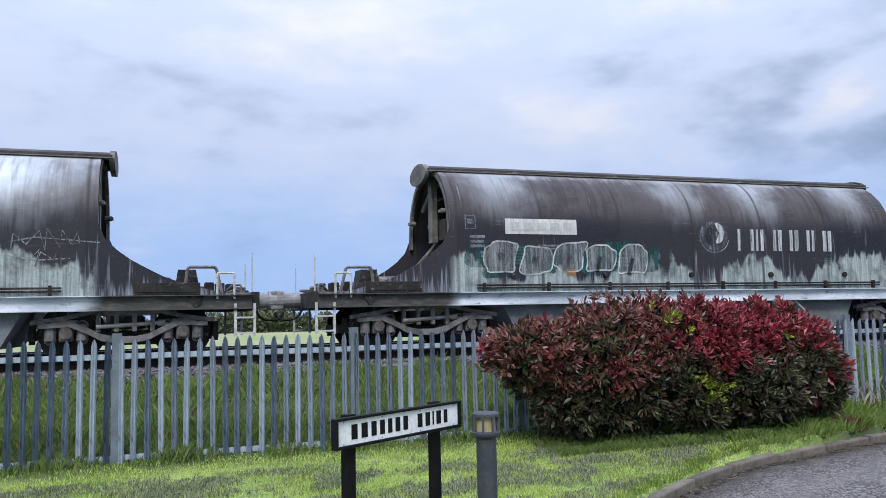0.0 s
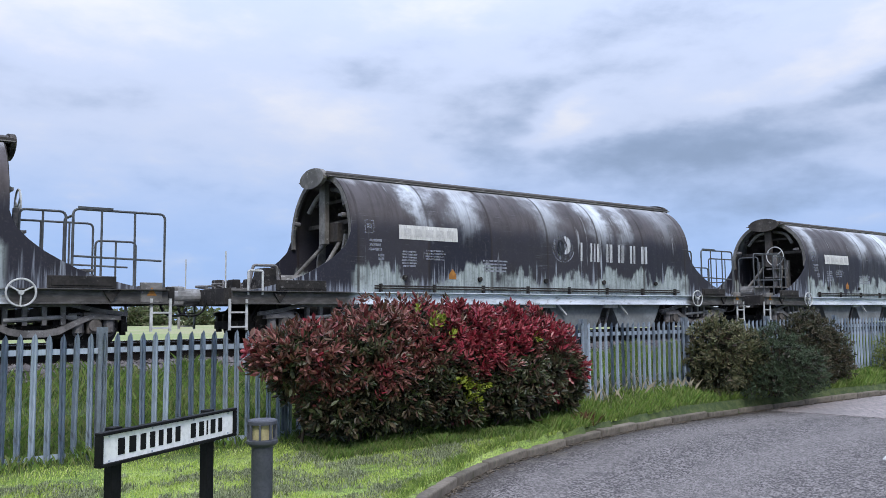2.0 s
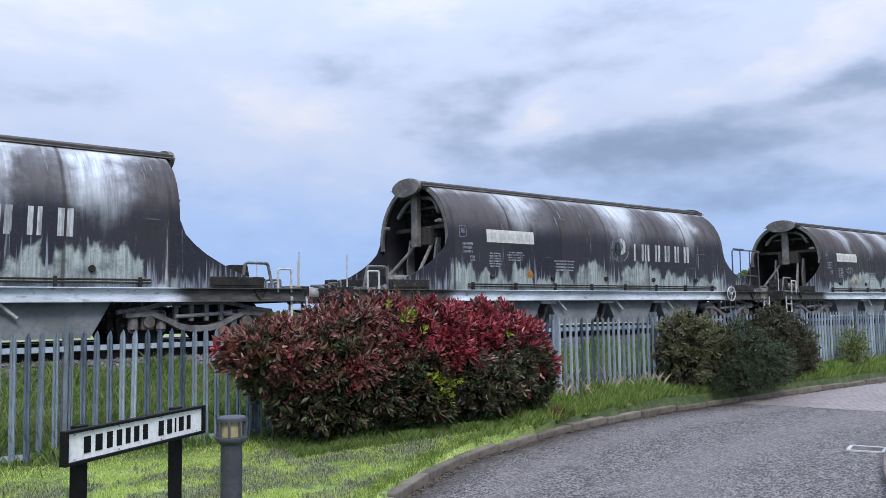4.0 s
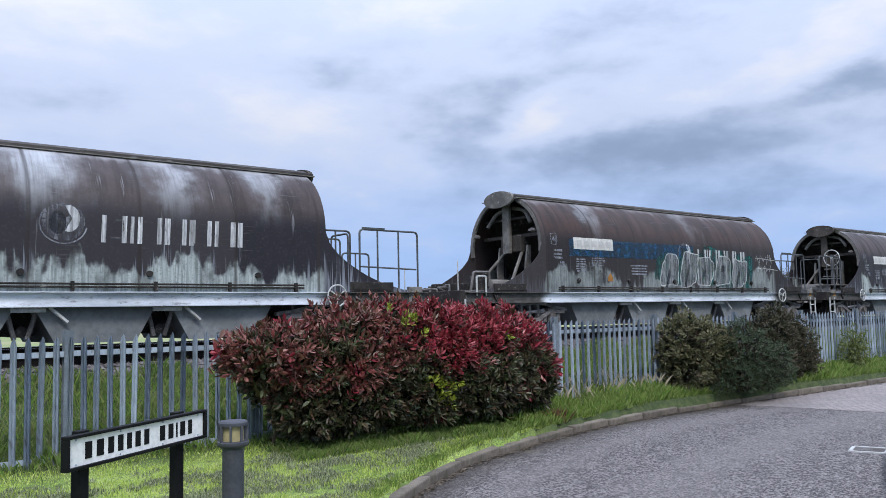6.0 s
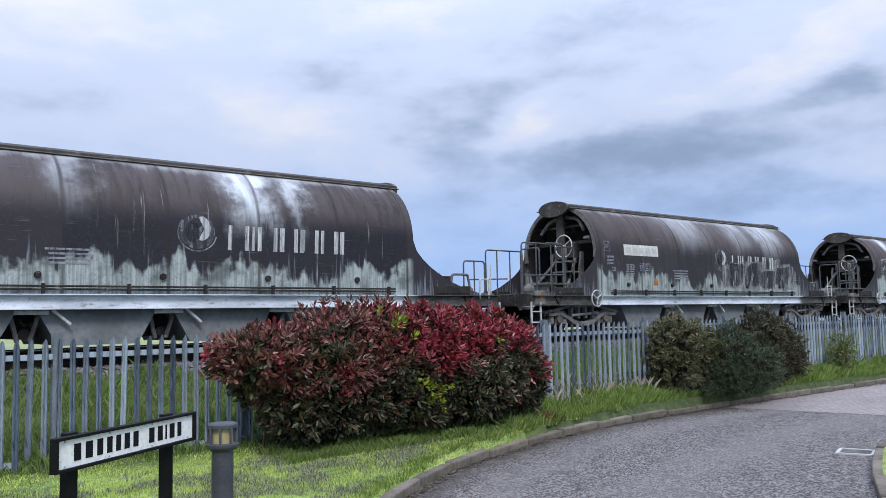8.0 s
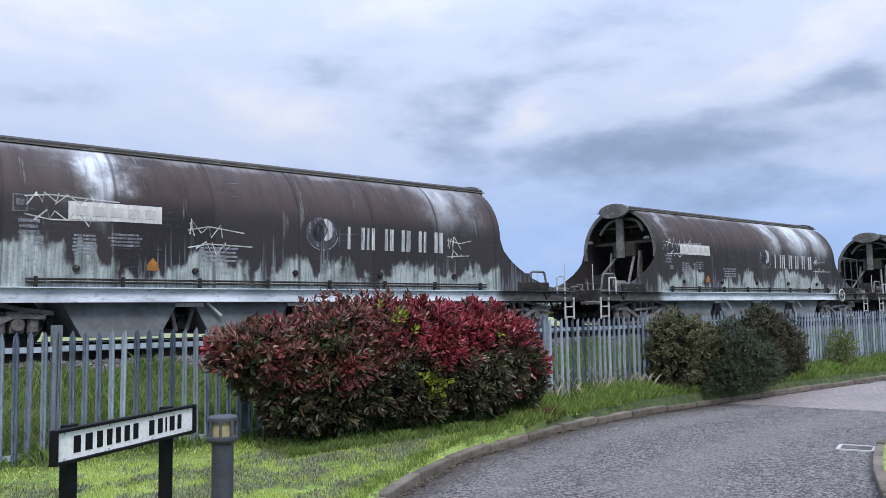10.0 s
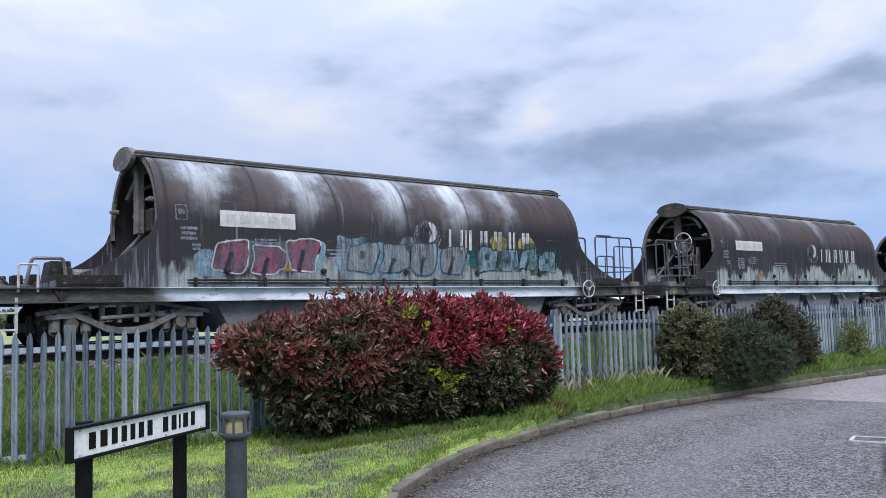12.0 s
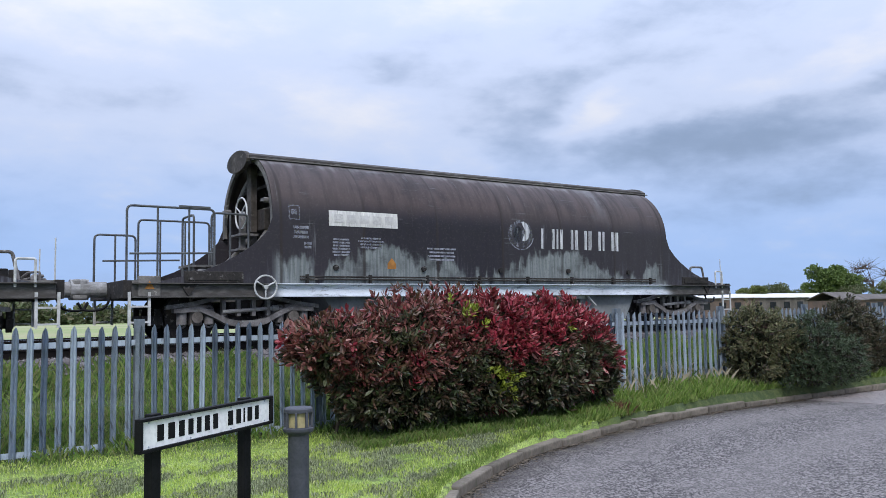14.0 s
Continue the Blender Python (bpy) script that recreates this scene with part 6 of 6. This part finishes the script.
def kerb_spot(rng):
    i = rng.integers(1, len(KERB_ARR))
    x, y = KERB_ARR[i]
    if not (2 < y and x < 34):
        return None
    t = KERB_ARR[i] - KERB_ARR[i - 1]
    t = t / np.hypot(*t)
    o, along = 0.13 + abs(rng.normal(0, 0.12)), rng.uniform(-0.3, 0.3)
    x, y = x + t[0] * along - t[1] * o, y + t[1] * along + t[0] * o
    return x, y, max(0.0, lie(x, y)), float(np.interp(x, [5, 8, 10], [0.45, 0.8, 1.0])) * (1.0 + 0.7 * noise.noise((x * 2, y * 2, 9)))


def bank_spot(rng):
    x = rng.uniform(-5, 42)
    y = rng.uniform(9.8, 13.25)
    return x, y, lie(x, y), 1.0 + 0.9 * noise.noise((x * 1.1, y * 1.1, 0))


def shrub_foot(rng):
    x, y = rng.uniform(4.5, 9.6), rng.uniform(8.45, 9.2)
    if off_kerb(x, y) < 0.12:
        return None
    return x, y, lie(x, y), 1.0 + 0.8 * noise.noise((x * 2, y * 2, 4))


def straw_spot(rng):
    x = rng.uniform(9.3, 12.7)
    y = rng.uniform(9.4, 10.3)
    return x, y, lie(x, y), 1.0




def dead_spot(rng):
    x, y = 9.15 + rng.normal(0, 0.07), 8.82 + rng.normal(0, 0.06)
    return x, y, lie(x, y), 1.0


HEAPS = []


def clippings(rng):
    """Clumps and raked rows of cut grass lying on the lawn; each clump is a small heap."""
    while not HEAPS or len(HEAPS) < 4200:
        x, y = rng.uniform(-2.5, 8.5), rng.uniform(4.5, 8.9)
        t = 0.9 * noise.noise((x * 0.7 + y * 0.9, y * 1.6 - x * 0.5, 7.0)) + 0.5 * noise.noise((x * 2.6, y * 3.0, 2.0))
        if off_kerb(x, y) > 0.35 and t + rng.normal(0, 0.2) > 0.10:
            HEAPS.append((x, y, rng.uniform(0.015, 0.06), rng.uniform(0.02, 0.055), rng.normal(0.5, 0.5)))
    x, y, r, h, turn = HEAPS[rng.integers(len(HEAPS))]
    u, v = rng.normal(0, r, 2) * (1.5, 0.7)
    q = math.exp(-(u * u / 2.25 + v * v / 0.49) / (2 * r * r))
    px, py = x + u * math.cos(turn) - v * math.sin(turn), y + u * math.sin(turn) + v * math.cos(turn)
    return px, py, lie(px, py) + h * q * rng.uniform(0.3, 1.0), 1.0


M_RUSTY = leaf_material("dead_brown_leaves", [(0.10, 0.045, 0.025), (0.17, 0.08, 0.045), (0.06, 0.03, 0.02)], 0.7)
M_CLIP = leaf_material("grass_clippings", [(0.13, 0.16, 0.08), (0.26, 0.30, 0.17), (0.46, 0.49, 0.33), (0.060, 0.075, 0.038), (0.17, 0.20, 0.11)], 0.8)
blades("grass_clippings", "clumps of drying grass clippings on the lawn", 150000, clippings, M_CLIP, 0.026, 7, wide=0.004)
blades("lawn_grass", "short mown lawn grass with clippings", 150000, on_lawn, M_MOWN, 0.032, 1, wide=0.004)
blades("fence_grass", "uncut grass along the fence foot", 34000, by_fence, M_BANK, 0.13, 2, wide=0.003)
blades("shrub_grass", "uncut grass round the foot of the red bush", 16000, shrub_foot, M_BANK, 0.10, 8, wide=0.003)
blades("verge_grass", "long grass on the verge behind the kerb", 80000, verge_spot, M_BLADE, 0.17, 3, wide=0.003)
blades("kerb_grass", "uneven grass growing over the back of the kerb", 60000, kerb_spot, M_BLADE, 0.11, 16, wide=0.003)
blades("bank_grass", "rough tufted grass on the railway bank", 85000, bank_spot, M_BANK, 0.19, 4, wide=0.006)
blades("dry_stalks", "pale dead stalks at the fence", 300, straw_spot, M_STRAW, 0.28, 5, wide=0.0013)
blades("dead_clump", "small brown dead weed on the verge", 420, dead_spot, M_RUSTY, 0.15, 6, wide=0.004)

# ---------------------------------------------------------------- distance


def tree(x, y, h, w, seed, label, mat, bare=False):
    root = tagged(new("tree"), label, "tree", "far trees")
    rnd = random.Random(seed)
    bm = bmesh.new()
    rod(bm, (x, y, 0), (x, y, h * 0.55), 0.035 * h, 8, 0.012 * h)
    part("trunk", bm, M_BARK, root)
    lobes = []
    for k in range(9):
        a, q = rnd.uniform(0, 6.28), rnd.uniform(0.1, 0.36) * w
        tip = (x + q * math.cos(a), y + q * math.sin(a), h * rnd.uniform(0.42, 0.82))
        bm = bmesh.new()
        rod(bm, (x, y, h * rnd.uniform(0.2, 0.45)), tip, 0.012 * h, 6, 0.003 * h)
        if bare:
            for j in range(26):
                e = Vector(tip) + Vector((rnd.uniform(-1, 1) * w * 0.26, rnd.uniform(-1, 1) * w * 0.26, rnd.uniform(-0.05, 0.24) * h))
                rod(bm, tip, e, 0.004 * h, 4, 0.001 * h)
        part("limb", bm, M_BARK, root)
        lobes.append((*tip, w * rnd.uniform(0.16, 0.25), w * rnd.uniform(0.16, 0.25), h * rnd.uniform(0.10, 0.18)))
    if not bare:
        leaves("crown", lobes, 5200, h * 0.055, mat, root, seed, shell=0.6, broad=0.35)


def far_side():
    rng = np.random.default_rng(9)
    # broken hedge across the fields
    lobes = []
    for x in np.arange(-190, 420, 7.0):
        if rng.random() < 0.8:
            s = rng.uniform(0.7, 1.3)
            lobes.append((x + rng.uniform(-2, 2), 175 + rng.uniform(-6, 6), 1.3 * s, 6.0, 2.5, 2.3 * s))
    root = tagged(new("far_hedge"), "far broken hedgerow across the fields", "hedge", kind="stuff")
    leaves("foliage", lobes, 60000, 1.0, M_WOODS, root, 21, shell=0.8, broad=0.35)


far_side()
tree(186, 110, 11.5, 9, 31, "full green tree beyond the homes", M_TREE)
tree(157, 110, 7.2, 7, 32, "small tree in fresh green leaf", M_YOUNG)
tree(200, 112, 10.0, 10, 33, "green tree in young leaf", M_TREE)
tree(228, 120, 14.5, 16, 34, "bare branching tree without leaves", M_BARK, True)
tree(216, 108, 8.0, 12, 35, "broad tree in yellow-green leaf", M_YOUNG)
for k, (x, y, h, w) in enumerate(((168, 110, 6.5, 9), (176, 112, 5.5, 9), (193, 108, 7.0, 11), (60, 190, 9, 12), (20, 185, 8, 14), (-40, 190, 9, 12), (110, 180, 8, 12))):
    tree(x, y, h, w, 40 + k, "dull green bushy tree", M_WOODS)

M_ROOFW = material("pale_sheet_roof", (0.66, 0.67, 0.69), (0.52, 0.53, 0.55), 0.6, scale=0.6, bump=0.05)
M_WALLB = material("brown_cladding", (0.16, 0.11, 0.085), (0.10, 0.08, 0.07), 0.8, scale=0.8, bump=0.1)
M_ROOFD = material("dark_felt_roof", (0.14, 0.125, 0.115), None, 0.85, scale=0.8)
M_GLASS = material("dark_window_glass", (0.03, 0.035, 0.04), None, 0.1, scale=1.0, bump=0.0)


def home(x, y, l, roof, wall, label, ridge=0.45, eaves=2.25, deep=4.0):
    """A low single-storey mobile home, long side to the line."""
    root = tagged(new("mobile_home"), label, "building", "homes beyond the line")
    root.matrix_basis = pose(x, y, 0.25, 0, 0, -4)
    bm = bmesh.new()
    bx(bm, (0, 0, eaves / 2), (l, deep, eaves))
    part("wall", bm, wall, root)
    bm = bmesh.new()
    for v in ((-1, 1)):
        prism(bm, [(-l / 2 - 0.2, 0), (l / 2 + 0.2, 0), (l / 2 + 0.2, 0.08), (-l / 2 - 0.2, 0.08)], 0.0, v * (deep / 2 + 0.3))
    for q in bm.verts:
        q.co.z += eaves + ridge * (1 - abs(q.co.y) / (deep / 2 + 0.3))
    bmesh.ops.recalc_face_normals(bm, faces=bm.faces[:])
    part("roof", bm, roof, root)
    for k in range(int(l // 2.6)):
        bm = bmesh.new()
        bx(bm, (-l / 2 + 1.4 + 2.6 * k, -deep / 2 - 0.01, eaves * 0.6), (1.1, 0.06, 0.8))
        part("window", bm, M_GLASS, root)


home(79, 61, 13, M_ROOFW, M_WALLB, "long low home with a white roof")
home(92, 62, 11, M_ROOFW, M_ROOFD, "low home with a white roof and dark walls")
home(105, 66, 12, M_ROOFW, M_WALLB, "low home with a pale roof and brown walls", 0.6)
home(87, 50, 4.5, M_ROOFD, M_WALLB, "small brown shed with a felt roof", 0.9, 1.7)
home(97, 52, 9, M_ROOFD, M_WALLB, "low home with a dark roof", 0.6, 1.8)
home(112, 58, 9, M_ROOFD, M_ROOFW, "low pale home with a dark roof", 0.6, 1.9)

# ---------------------------------------------------------------- what moves


def motions():
    for k, w in WAGONS:
        walk(w, [(t, pose(place_of(k, t, more), TRACK_Y, RAIL_Z)) for t, more in UNEVEN])


motions()
